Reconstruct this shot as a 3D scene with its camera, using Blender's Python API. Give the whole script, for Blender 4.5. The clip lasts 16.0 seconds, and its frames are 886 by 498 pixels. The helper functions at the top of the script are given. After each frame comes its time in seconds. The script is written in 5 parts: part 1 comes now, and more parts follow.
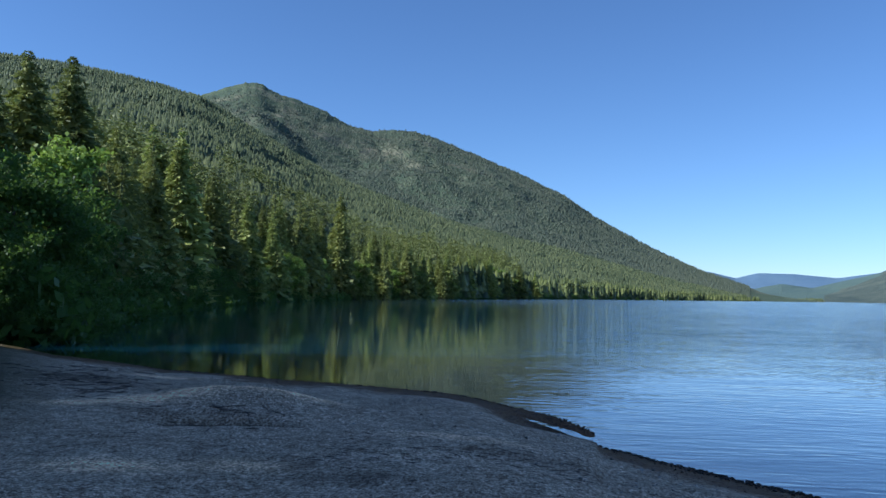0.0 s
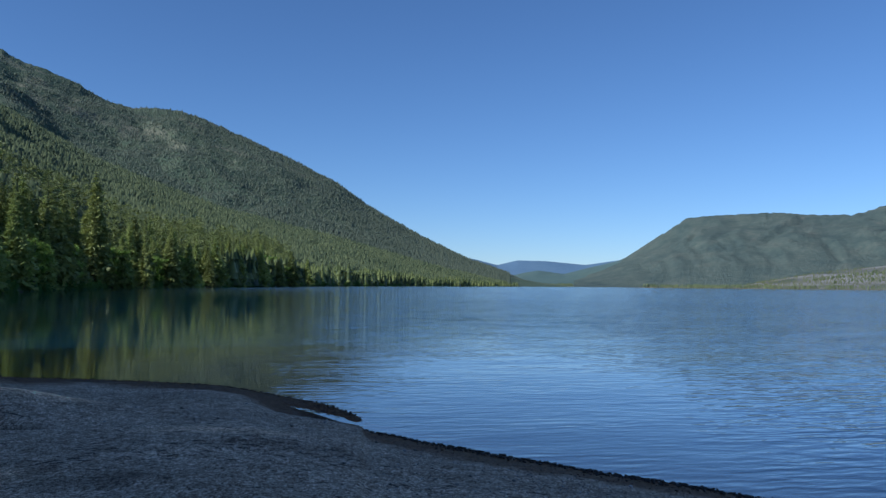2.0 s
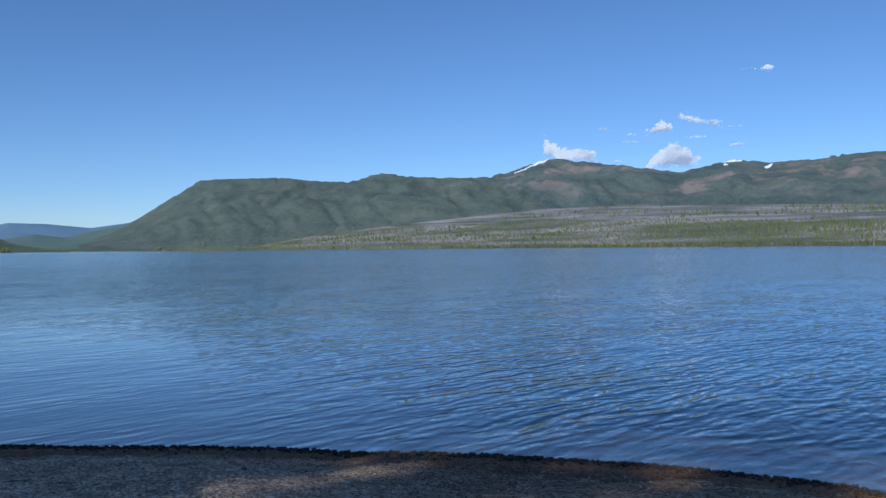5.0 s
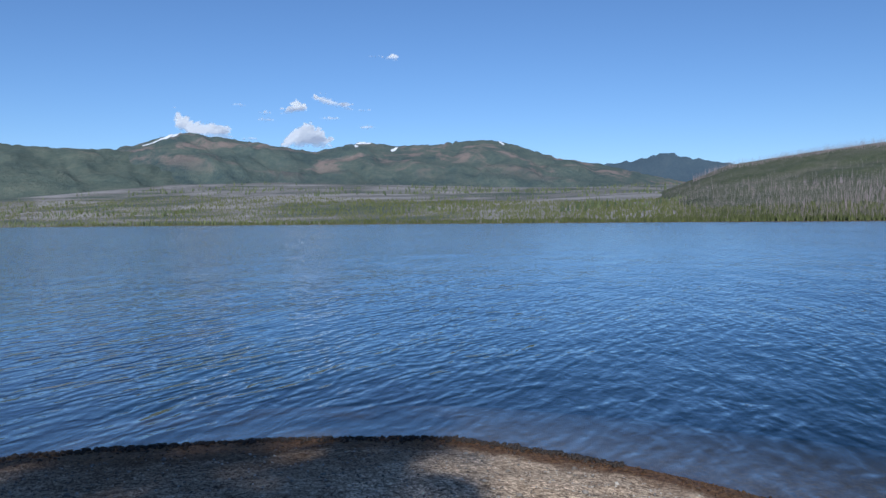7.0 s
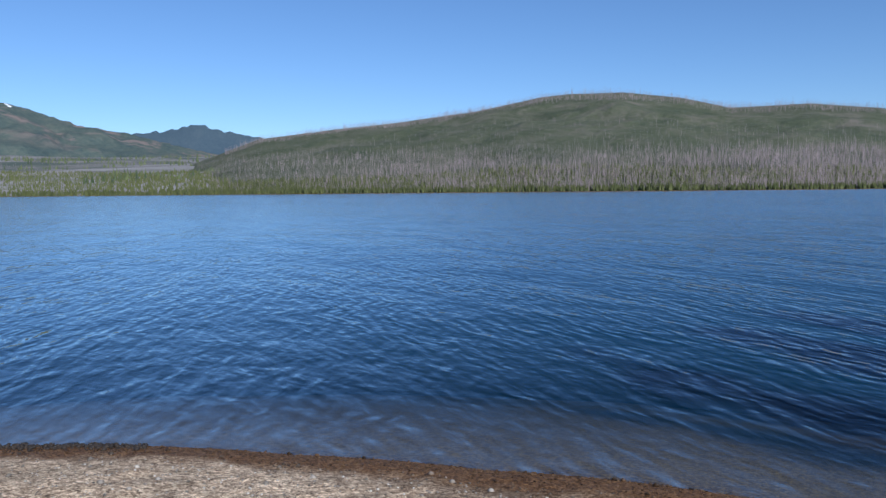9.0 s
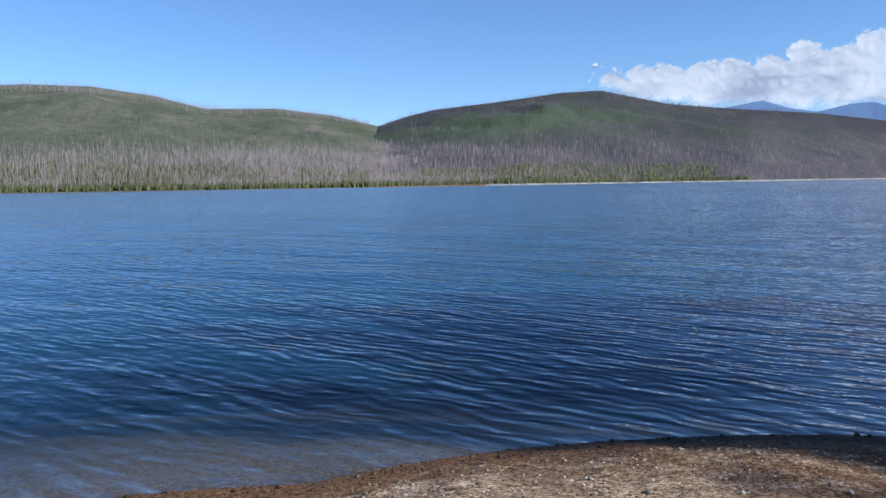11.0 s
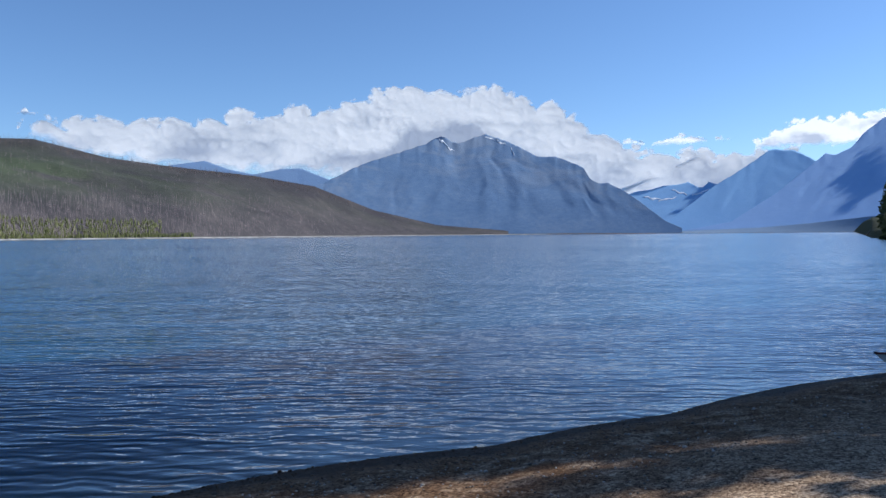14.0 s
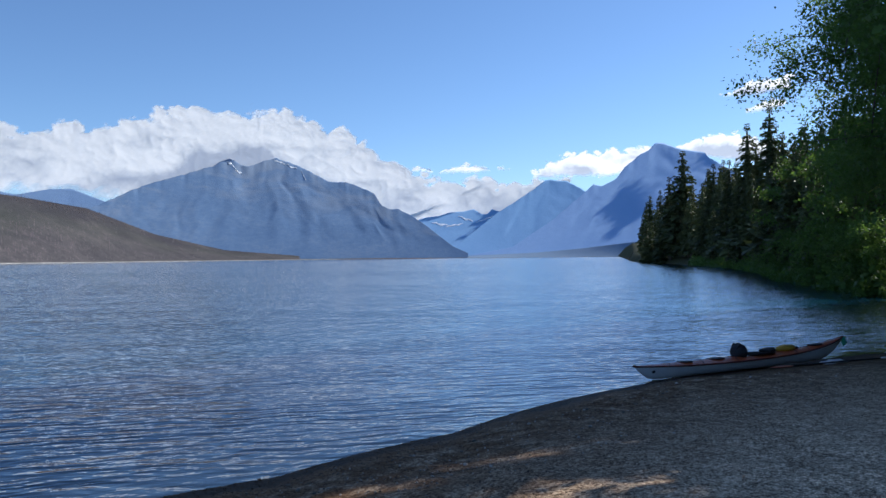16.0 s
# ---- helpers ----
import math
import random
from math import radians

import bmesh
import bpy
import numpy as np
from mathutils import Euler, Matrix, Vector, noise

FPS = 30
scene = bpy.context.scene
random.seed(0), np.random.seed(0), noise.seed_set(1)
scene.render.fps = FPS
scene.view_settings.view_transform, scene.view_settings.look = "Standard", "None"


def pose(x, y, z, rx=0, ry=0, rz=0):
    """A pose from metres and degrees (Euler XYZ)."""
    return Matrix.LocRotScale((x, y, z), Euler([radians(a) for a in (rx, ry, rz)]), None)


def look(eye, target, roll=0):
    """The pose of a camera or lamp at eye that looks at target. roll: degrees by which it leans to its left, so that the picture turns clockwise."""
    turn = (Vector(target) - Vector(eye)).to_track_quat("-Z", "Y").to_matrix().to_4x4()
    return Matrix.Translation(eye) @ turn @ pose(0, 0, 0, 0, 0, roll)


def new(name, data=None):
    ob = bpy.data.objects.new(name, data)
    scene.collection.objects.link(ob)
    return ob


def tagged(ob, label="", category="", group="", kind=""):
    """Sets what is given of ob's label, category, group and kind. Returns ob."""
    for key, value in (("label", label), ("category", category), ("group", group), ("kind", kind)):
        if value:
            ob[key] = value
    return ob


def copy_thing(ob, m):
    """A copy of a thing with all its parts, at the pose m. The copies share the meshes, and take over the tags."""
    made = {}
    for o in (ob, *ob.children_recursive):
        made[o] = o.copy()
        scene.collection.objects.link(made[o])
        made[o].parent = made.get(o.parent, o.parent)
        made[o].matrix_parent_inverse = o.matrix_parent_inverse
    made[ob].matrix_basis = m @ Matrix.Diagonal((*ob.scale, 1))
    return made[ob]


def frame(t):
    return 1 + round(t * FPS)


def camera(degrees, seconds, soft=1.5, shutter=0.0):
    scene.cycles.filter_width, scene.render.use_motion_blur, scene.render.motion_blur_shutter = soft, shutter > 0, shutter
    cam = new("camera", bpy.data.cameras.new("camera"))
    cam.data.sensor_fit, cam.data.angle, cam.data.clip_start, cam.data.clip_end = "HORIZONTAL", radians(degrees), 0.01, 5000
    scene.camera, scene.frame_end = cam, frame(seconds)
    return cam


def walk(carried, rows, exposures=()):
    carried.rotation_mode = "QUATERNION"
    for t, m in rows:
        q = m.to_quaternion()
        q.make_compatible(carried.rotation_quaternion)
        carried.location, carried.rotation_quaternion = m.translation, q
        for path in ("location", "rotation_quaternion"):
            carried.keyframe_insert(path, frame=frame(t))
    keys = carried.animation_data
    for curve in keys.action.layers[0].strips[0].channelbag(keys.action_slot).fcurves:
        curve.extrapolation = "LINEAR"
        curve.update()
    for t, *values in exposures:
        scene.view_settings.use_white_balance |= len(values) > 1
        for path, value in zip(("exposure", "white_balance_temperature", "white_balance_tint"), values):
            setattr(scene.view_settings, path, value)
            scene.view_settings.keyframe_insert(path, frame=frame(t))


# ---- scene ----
cam = camera(57.95, 16.0, soft=1.5)
EYE = 2.4          # metres above the water
REACH = 0.27       # the phone is held out in front of a body that turns on the spot

# seconds, heading clockwise from +y, pitch, lean to the left
TURN = [
    (0.0, -0.00, 3.27, 1.00),
    (0.5, 3.66, 3.00, 0.78),
    (1.0, 6.48, 2.85, 0.67),
    (1.5, 10.70, 2.69, 0.67),
    (2.0, 16.20, 2.57, 0.56),
    (2.5, 20.80, 2.50, 0.26),
    (3.0, 24.94, 2.11, -0.06),
    (3.5, 31.60, 1.50, -0.12),
    (4.0, 38.62, 1.25, 0.07),
    (4.2, 40.77, 1.06, -0.07),
    (6.3, 66.05, -1.87, -0.72),
    (6.5, 68.36, -2.01, -0.78),
    (7.0, 75.66, -1.89, -0.48),
    (7.5, 83.78, -1.79, -0.15),
    (8.0, 92.38, -1.98, -0.32),
    (8.2, 95.82, -2.27, -0.58),
    (10.3, 129.92, -5.47, -0.25),
    (10.5, 134.19, -5.25, -0.63),
    (11.0, 144.08, -4.61, -0.86),
    (11.5, 152.69, -3.41, -1.10),
    (12.0, 159.56, -2.69, -0.85),
    (12.5, 165.54, -1.96, -0.52),
    (13.0, 172.07, -1.41, -0.41),
    (13.5, 177.48, -1.19, -0.45),
    (14.0, 182.32, -1.02, -0.49),
    (14.5, 186.75, -0.91, -0.73),
    (15.0, 190.56, -0.19, -0.35),
    (15.5, 193.89, 0.21, -0.18),
    (16.0, 197.17, 0.63, -0.65),
]


def held(yaw, pitch, lean):
    a, p = radians(yaw), radians(pitch)
    eye = Vector((REACH * math.sin(a), REACH * math.cos(a), EYE))
    way = Vector((math.sin(a) * math.cos(p), math.cos(a) * math.cos(p), math.sin(p)))
    return look(eye, eye + way, lean)


walk(cam, [(t, held(y, p, r)) for t, y, p, r in TURN], exposures=[(0,0.40,5400,10),(1.2,0.13,5350,10),(2.5,-0.1,5300,10),(4,-0.14,5300,10),(7,-0.12,5550,10),(8.5,-0.06,5550,10),(11,0.45,5650,10),(12.5,0.46,5750,10),(14,0.38,5850,10),(16,0.47,6000,10)])

# ---- light ----
SUN_AZ, SUN_EL = 257.0, 34.0
world = bpy.data.worlds.new("sky")
scene.world = world
world.use_nodes = True
wn = world.node_tree.nodes
sky = wn.new("ShaderNodeTexSky")
sky.sky_type = "NISHITA"
sky.sun_disc = False
sky.sun_elevation, sky.sun_rotation = radians(SUN_EL), radians(SUN_AZ)
sky.altitude, sky.air_density, sky.dust_density, sky.ozone_density = 950, 0.92, 0.3, 5.0
world.node_tree.links.new(sky.outputs[0], wn["Background"].inputs[0])
wn["Background"].inputs[1].default_value = 0.105

sun_data = bpy.data.lights.new("sun", "SUN")
sun_data.energy, sun_data.angle, sun_data.color = 4.8, radians(0.53), (1.0, 0.93, 0.82)
sun = new("sun", sun_data)
_a, _e = radians(SUN_AZ), radians(SUN_EL)
sun.matrix_world = look((0, 0, 0), (-math.sin(_a) * math.cos(_e), -math.cos(_a) * math.cos(_e), -math.sin(_e)))
sun.location = (-40, -10, 60)

# ---- small tools ----


def lattice(ix, iy, seed):
    n = (ix * 374761393 + iy * 668265263 + seed * 974634777) & 0x7FFFFFFF
    n = ((n ^ (n >> 13)) * 1274126177) & 0x7FFFFFFF
    return ((n ^ (n >> 16)) & 0xFFFF) / 65535.0


def vnoise(x, y, seed=0):
    """Smooth value noise, 0 to 1, on arrays."""
    x, y = np.asarray(x, float), np.asarray(y, float)
    ix, iy = np.floor(x).astype(np.int64), np.floor(y).astype(np.int64)
    fx, fy = x - ix, y - iy
    fx, fy = fx * fx * (3 - 2 * fx), fy * fy * (3 - 2 * fy)
    a, b = lattice(ix, iy, seed), lattice(ix + 1, iy, seed)
    c, d = lattice(ix, iy + 1, seed), lattice(ix + 1, iy + 1, seed)
    return (a * (1 - fx) + b * fx) * (1 - fy) + (c * (1 - fx) + d * fx) * fy


def fbm(x, y, seed=0, octaves=4):
    total, amp, norm = 0.0, 1.0, 0.0
    for k in range(octaves):
        total = total + amp * vnoise(x * 2 ** k, y * 2 ** k, seed + k)
        norm += amp
        amp *= 0.5
    return total / norm


def mesh_from(name, verts, faces, material, smooth=False):
    """One mesh from arrays; faces all have the same number of corners."""
    me = bpy.data.meshes.new(name)
    verts, faces = np.asarray(verts, np.float32), np.asarray(faces, np.int32)
    k = faces.shape[1]
    me.vertices.add(len(verts))
    me.vertices.foreach_set("co", verts.ravel())
    me.loops.add(faces.size)
    me.loops.foreach_set("vertex_index", faces.ravel())
    me.polygons.add(len(faces))
    me.polygons.foreach_set("loop_start", np.arange(0, faces.size, k, dtype=np.int32))
    me.polygons.foreach_set("loop_total", np.full(len(faces), k, np.int32))
    if smooth:
        me.polygons.foreach_set("use_smooth", np.ones(len(faces), bool))
    me.update(calc_edges=True)
    me.validate()
    me.materials.append(material)
    return me


def grid_faces(rows, cols):
    i = np.arange((rows - 1) * cols).reshape(rows - 1, cols)[:, :-1].ravel()
    return np.stack([i, i + 1, i + cols + 1, i + cols], 1)


def scatter(verts, faces, places, sizes, turns, widths=None):
    """Copies of one small shape, joined: places (n,3), sizes (n), turns (n)."""
    v, f = np.asarray(verts, float), np.asarray(faces, int)
    widths = sizes if widths is None else widths
    c, s = np.cos(turns)[:, None], np.sin(turns)[:, None]
    x = (v[None, :, 0] * c - v[None, :, 1] * s) * widths[:, None]
    y = (v[None, :, 0] * s + v[None, :, 1] * c) * widths[:, None]
    z = v[None, :, 2] * sizes[:, None] + np.zeros_like(x)
    out = np.stack([x, y, z], 2) + places[:, None, :]
    return out.reshape(-1, 3), (f[None] + (np.arange(len(places)) * len(v))[:, None, None]).reshape(-1, f.shape[1])


def part(name, bm, material, parent, label=""):
    """Links a bmesh (or a mesh) as one mesh object under a thing or a part."""
    if isinstance(bm, bmesh.types.BMesh):
        me = bpy.data.meshes.new(name)
        bm.to_mesh(me)
        bm.free()
        me.materials.append(material)
    else:
        me = bm
    ob = new(name, me)
    ob.parent = parent
    return tagged(ob, label)


def attribute(me, name, values):
    me.attributes.new(name, "FLOAT", "POINT").data.foreach_set("value", np.asarray(values, np.float32))


# ---- materials ----
class Mat:
    """A short way to write node materials."""

    def __init__(self, name):
        self.m = bpy.data.materials.new(name)
        self.m.use_nodes = True
        self.t = self.m.node_tree
        self.bsdf = self.t.nodes["Principled BSDF"]
        self.out = self.t.nodes["Material Output"]

    def node(self, kind, **values):
        n = self.t.nodes.new("ShaderNode" + kind)
        for k, v in values.items():
            key = int(k[1:]) if k[0] == "i" and k[1:].isdigit() else k.replace("_", " ")
            n.inputs[key].default_value = v
        return n

    def link(self, a, b):
        self.t.links.new(a, b)

    def coords(self, scale=(1, 1, 1), turn=0.0, kind="Object"):
        c = self.node("TexCoord")
        m = self.node("Mapping", Scale=scale, Rotation=(0, 0, turn))
        self.link(c.outputs[kind], m.inputs[0])
        return m.outputs[0]

    def noise(self, scale, detail=4, rough=0.6, vec=None, distortion=0.0):
        n = self.node("TexNoise", Scale=scale, Detail=detail, Roughness=rough, Distortion=distortion)
        self.link(vec if vec is not None else self.coords(), n.inputs["Vector"])
        return n.outputs[0]

    def ramp(self, fac, *stops):
        r = self.t.nodes.new("ShaderNodeValToRGB")
        e = r.color_ramp.elements
        while len(e) < len(stops):
            e.new(0.5)
        for el, (pos, col) in zip(e, stops):
            el.position = pos
            el.color = (*col, 1) if not isinstance(col, float) else (col, col, col, 1)
        self.link(fac, r.inputs[0])
        return r.outputs[0]

    def mix(self, fac, a, b, blend="MIX"):
        n = self.t.nodes.new("ShaderNodeMix")
        n.data_type, n.blend_type = "RGBA", blend
        for sock, v in ((n.inputs[0], fac), (n.inputs[6], a), (n.inputs[7], b)):
            if isinstance(v, bpy.types.NodeSocket):
                self.link(v, sock)
            else:
                sock.default_value = (*v, 1) if isinstance(v, tuple) and len(v) == 3 else v
        return n.outputs[2]

    def math(self, op, a, b=0.0, clamp=False):
        n = self.t.nodes.new("ShaderNodeMath")
        n.operation, n.use_clamp = op, clamp
        for sock, v in zip(n.inputs, (a, b)):
            if isinstance(v, bpy.types.NodeSocket):
                self.link(v, sock)
            else:
                sock.default_value = v
        return n.outputs[0]

    def attr(self, name):
        n = self.t.nodes.new("ShaderNodeAttribute")
        n.attribute_name = name
        return n.outputs["Fac"]

    def height(self):
        g = self.node("NewGeometry")
        s = self.node("SeparateXYZ")
        self.link(g.outputs["Position"], s.inputs[0])
        return s.outputs[2]

    def bump(self, h, distance, strength=1.0):
        b = self.node("Bump", Strength=strength, Distance=distance)
        self.link(h, b.inputs["Height"])
        return b.outputs[0]

    def done(self, color=None, rough=0.8, normal=None, **more):
        for key, v in (("Base Color", color), ("Roughness", rough), ("Normal", normal)):
            if v is None:
                continue
            if isinstance(v, bpy.types.NodeSocket):
                self.link(v, self.bsdf.inputs[key])
            else:
                self.bsdf.inputs[key].default_value = (*v, 1) if isinstance(v, tuple) else v
        for key, v in more.items():
            self.bsdf.inputs[key.replace("_", " ")].default_value = v
        return self.m


def gravel_material():
    m = Mat("beach_gravel")
    p = m.coords()
    v = m.node("TexVoronoi", Scale=38.0)
    m.link(p, v.inputs["Vector"])
    v2 = m.node("TexVoronoi", Scale=110.0)
    m.link(p, v2.inputs["Vector"])
    tone = m.ramp(m.math("ADD", m.math("MULTIPLY", v.outputs["Color"], 0.5), m.math("MULTIPLY", v2.outputs["Color"], 0.5)),
                  (0.2, (0.058, 0.042, 0.032)), (0.4, (0.30, 0.208, 0.138)), (0.58, (0.56, 0.410, 0.272)), (0.76, (0.92, 0.745, 0.53)))
    patches = m.mix(1.0, m.ramp(m.noise(0.55, 5, 0.65, p), (0.35, 0.85), (0.7, 1.2)), m.ramp(m.noise(5.0, 5, 0.7, p), (0.35, 0.72), (0.65, 1.3)), "MULTIPLY")
    dry = m.mix(1.0, tone, patches, "MULTIPLY")
    litter = m.ramp(m.noise(1.7, 6, 0.75, p), (0.56, 0.0), (0.68, 1.0))
    dry = m.mix(m.math("MULTIPLY", litter, 0.55), dry, (0.10, 0.065, 0.045))
    # sun flecks on the beach, painted by lightening the gravel
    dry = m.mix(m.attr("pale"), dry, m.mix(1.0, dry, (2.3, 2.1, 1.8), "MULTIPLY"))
    # damp gravel by the water, and the beach's shade painted in with it
    dry = m.mix(m.math("MULTIPLY", m.attr("damp_shade"), m.ramp(m.noise(3.0, 5, 0.7, p), (0.3, 0.35), (0.55, 1.0))), dry, m.mix(1.0, tone, (0.27, 0.205, 0.16), "MULTIPLY"))
    dirt = m.math("MULTIPLY", m.attr("litter"), m.ramp(m.noise(9.0, 5, 0.75, p), (0.32, 0.25), (0.6, 1.0)))
    dry = m.mix(dirt, dry, (0.040, 0.028, 0.020))
    # wet gravel just above the water, stony bed below it, painted darker with depth as light is lost
    z = m.math("ADD", m.height(), m.math("MULTIPLY", m.noise(2.5, 4, 0.7, p), 0.10))
    wet = m.ramp(m.math("MULTIPLY", z, 4.2), (0.72, 0.0), (1.0, 1.0))
    damp_shade = m.mix(1.0, tone, (0.38, 0.266, 0.174), "MULTIPLY")
    col = m.mix(wet, damp_shade, dry)
    # near black past heading 140: soaked gravel with its shade painted in
    soaked = m.ramp(m.math("MULTIPLY", z, 4.6), (0.55, 1.0), (1.0, 0.0))
    col = m.mix(m.math("MULTIPLY", soaked, m.attr("steep")), col, m.mix(1.0, tone, (0.07, 0.050, 0.038), "MULTIPLY"))
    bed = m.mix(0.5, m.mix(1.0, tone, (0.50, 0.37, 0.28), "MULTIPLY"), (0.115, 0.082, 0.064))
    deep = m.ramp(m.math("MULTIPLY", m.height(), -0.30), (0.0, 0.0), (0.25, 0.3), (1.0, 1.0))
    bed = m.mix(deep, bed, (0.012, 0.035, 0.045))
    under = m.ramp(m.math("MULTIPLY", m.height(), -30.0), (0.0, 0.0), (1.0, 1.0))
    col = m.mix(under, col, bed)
    soil = m.ramp(m.noise(0.3, 6, 0.7, p), (0.3, (0.035, 0.045, 0.018)), (0.7, (0.10, 0.09, 0.045)))
    col = m.mix(m.attr("soil"), col, soil)
    shingle = m.ramp(m.noise(0.05, 4, 0.6, p), (0.35, (0.16, 0.155, 0.145)), (0.65, (0.40, 0.39, 0.37)))
    col = m.mix(m.attr("shingle"), col, shingle)
    h = m.math("ADD", m.math("MULTIPLY", v.outputs["Distance"], -0.6), m.math("MULTIPLY", v2.outputs["Distance"], -0.35))
    return m.done(col, m.ramp(wet, (0.0, 0.6), (1.0, 0.9)), m.bump(h, 0.012, 0.8), Specular_IOR_Level=0.05)


def water_material():
    m = Mat("lake_water")
    m.t.nodes.remove(m.bsdf)
    calm = m.attr("calm")
    rough_water = m.math("SUBTRACT", 1.0, calm)
    # wave trains whose crests run along heading 77, with slower swells, cross ripples and gust patches
    def train(length, turn, wander, reach):
        w = m.node("TexWave", Scale=math.pi / 10 / length, Distortion=wander, Detail=2.0, Detail_Scale=reach, Detail_Roughness=0.55)
        w.bands_direction = "Y"
        m.link(m.coords((1, 1, 1), radians(turn)), w.inputs["Vector"])
        return w.outputs["Fac"]

    w1 = train(0.46, 13, 11.0, 0.7)
    w2 = train(0.24, 5, 10.0, 0.7)
    w8 = m.noise(5.5, 2, 0.5, m.coords((0.45, 1.0, 1), radians(4)), 0.3)
    w4 = m.noise(2.8, 3, 0.5, m.coords((0.40, 1.0, 1), radians(25)), 0.4)
    w6 = m.noise(1.25, 3, 0.55, m.coords((0.42, 1.0, 1), radians(8)), 0.3)
    w5 = m.noise(0.55, 2, 0.5, m.coords((0.35, 1.0, 1), radians(13)), 0.4)
    w7 = m.noise(0.20, 3, 0.55, m.coords((0.4, 1.0, 1), radians(18)), 0.3)
    w3 = m.noise(0.07, 3, 0.5, m.coords((0.5, 1.0, 1), radians(13)))
    swing = m.ramp(m.noise(0.35, 3, 0.6, m.coords((0.5, 1.0, 1), radians(13))), (0.35, 0.25), (0.65, 1.0))
    gust = m.ramp(m.noise(0.016, 4, 0.6, m.coords((0.5, 1.0, 1), radians(13))), (0.35, 0.6), (0.65, 1.0))
    h = m.math("ADD", m.math("MULTIPLY", w1, 0.017), m.math("MULTIPLY", w2, 0.012))
    h = m.math("MULTIPLY", h, swing)
    mean = 0.0145
    for wave, amp in ((w8, 0.017), (w4, 0.056), (w6, 0.066), (w5, 0.085), (w7, 0.19), (w3, 0.22)):
        h = m.math("ADD", h, m.math("MULTIPLY", wave, amp))
        mean += amp / 2
    h = m.math("SUBTRACT", h, mean)
    h = m.math("MULTIPLY", h, m.math("MULTIPLY", gust, m.math("ADD", m.math("MULTIPLY", rough_water, 0.96), 0.04)))
    # normals lean to the camera's spot, as ripple faces hide their backs; tuned to its view
    place_v = m.node("NewGeometry").outputs["Position"]
    from_eye = m.t.nodes.new("ShaderNodeVectorMath")
    from_eye.operation = "NORMALIZE"
    m.link(place_v, from_eye.inputs[0])
    share = m.t.nodes.new("ShaderNodeVectorMath")
    share.operation = "SCALE"
    m.link(from_eye.outputs[0], share.inputs[0])
    m.link(m.attr("face"), share.inputs["Scale"])
    lean = m.t.nodes.new("ShaderNodeVectorMath")
    lean.operation = "SUBTRACT"
    m.link(m.bump(h, 1.0, 1.0), lean.inputs[0])
    m.link(share.outputs[0], lean.inputs[1])
    unit = m.t.nodes.new("ShaderNodeVectorMath")
    unit.operation = "NORMALIZE"
    m.link(lean.outputs[0], unit.inputs[0])
    normal = unit.outputs[0]
    gloss = m.node("BsdfGlossy", Color=(1, 1, 1, 1), Roughness=0.02)
    m.link(m.attr("chop"), gloss.inputs["Roughness"])
    m.link(normal, gloss.inputs["Normal"])
    clear = m.node("BsdfTransparent", Color=(0.80, 0.92, 0.92, 1))
    body = m.node("BsdfDiffuse", Color=(0.0055, 0.043, 0.081, 1))
    inside = m.t.nodes.new("ShaderNodeMixShader")
    m.link(m.attr("deep"), inside.inputs[0])
    m.link(clear.outputs[0], inside.inputs[1])
    m.link(body.outputs[0], inside.inputs[2])
    facing = m.node("LayerWeight", Blend=0.5)
    m.link(normal, facing.inputs["Normal"])
    gloss_share = m.math("ADD", m.math("MULTIPLY", m.math("POWER", facing.outputs["Facing"], 3.8), 0.97), 0.02)
    top = m.t.nodes.new("ShaderNodeMixShader")
    m.link(gloss_share, top.inputs[0])
    m.link(inside.outputs[0], top.inputs[1])
    m.link(gloss.outputs[0], top.inputs[2])
    m.link(top.outputs[0], m.out.inputs[0])
    return m.m


def slope_material(name, low, mid, high, scale, bump=12.0, rock=None, rock_at=(0.62, 0.7), stretch=(1, 1, 1.2), belt=None, stops=(0.32, 0.5, 0.68), grain=0.45):
    """Mountain cover at a distance: mottled forest or scrub, the far ones tinted with haze, with bare ground where the
    noise says so.
    """
    m = Mat(name)
    p = m.coords(stretch)
    fine = m.noise(scale * 9, 4, 0.75, p)
    broad = m.noise(scale, 6, 0.65, p, 0.4)
    col = m.ramp(m.math("ADD", m.math("MULTIPLY", fine, grain), m.math("MULTIPLY", broad, 1 - grain)),
                 (stops[0], low), (stops[1], mid), (stops[2], high))
    if rock:
        bare = m.ramp(m.noise(scale * 0.8, 7, 0.7, m.coords((1, 1, 1.6), 0.5), 0.6), (rock_at[0], 0.0), (rock_at[1], 1.0))
        col = m.mix(m.math("MULTIPLY", bare, m.attr("up")), col, rock)
    if belt:
        growth = m.ramp(m.noise(scale * 0.7, 6, 0.65, m.coords((1, 1, 2.5), 0.3), 0.5), (0.36, 0.0), (0.52, 1.0))
        col = m.mix(m.math("MULTIPLY", growth, m.attr("belt")), col, belt)
    return m.done(col, 0.95, m.bump(fine, bump, 0.8), Specular_IOR_Level=0.1)


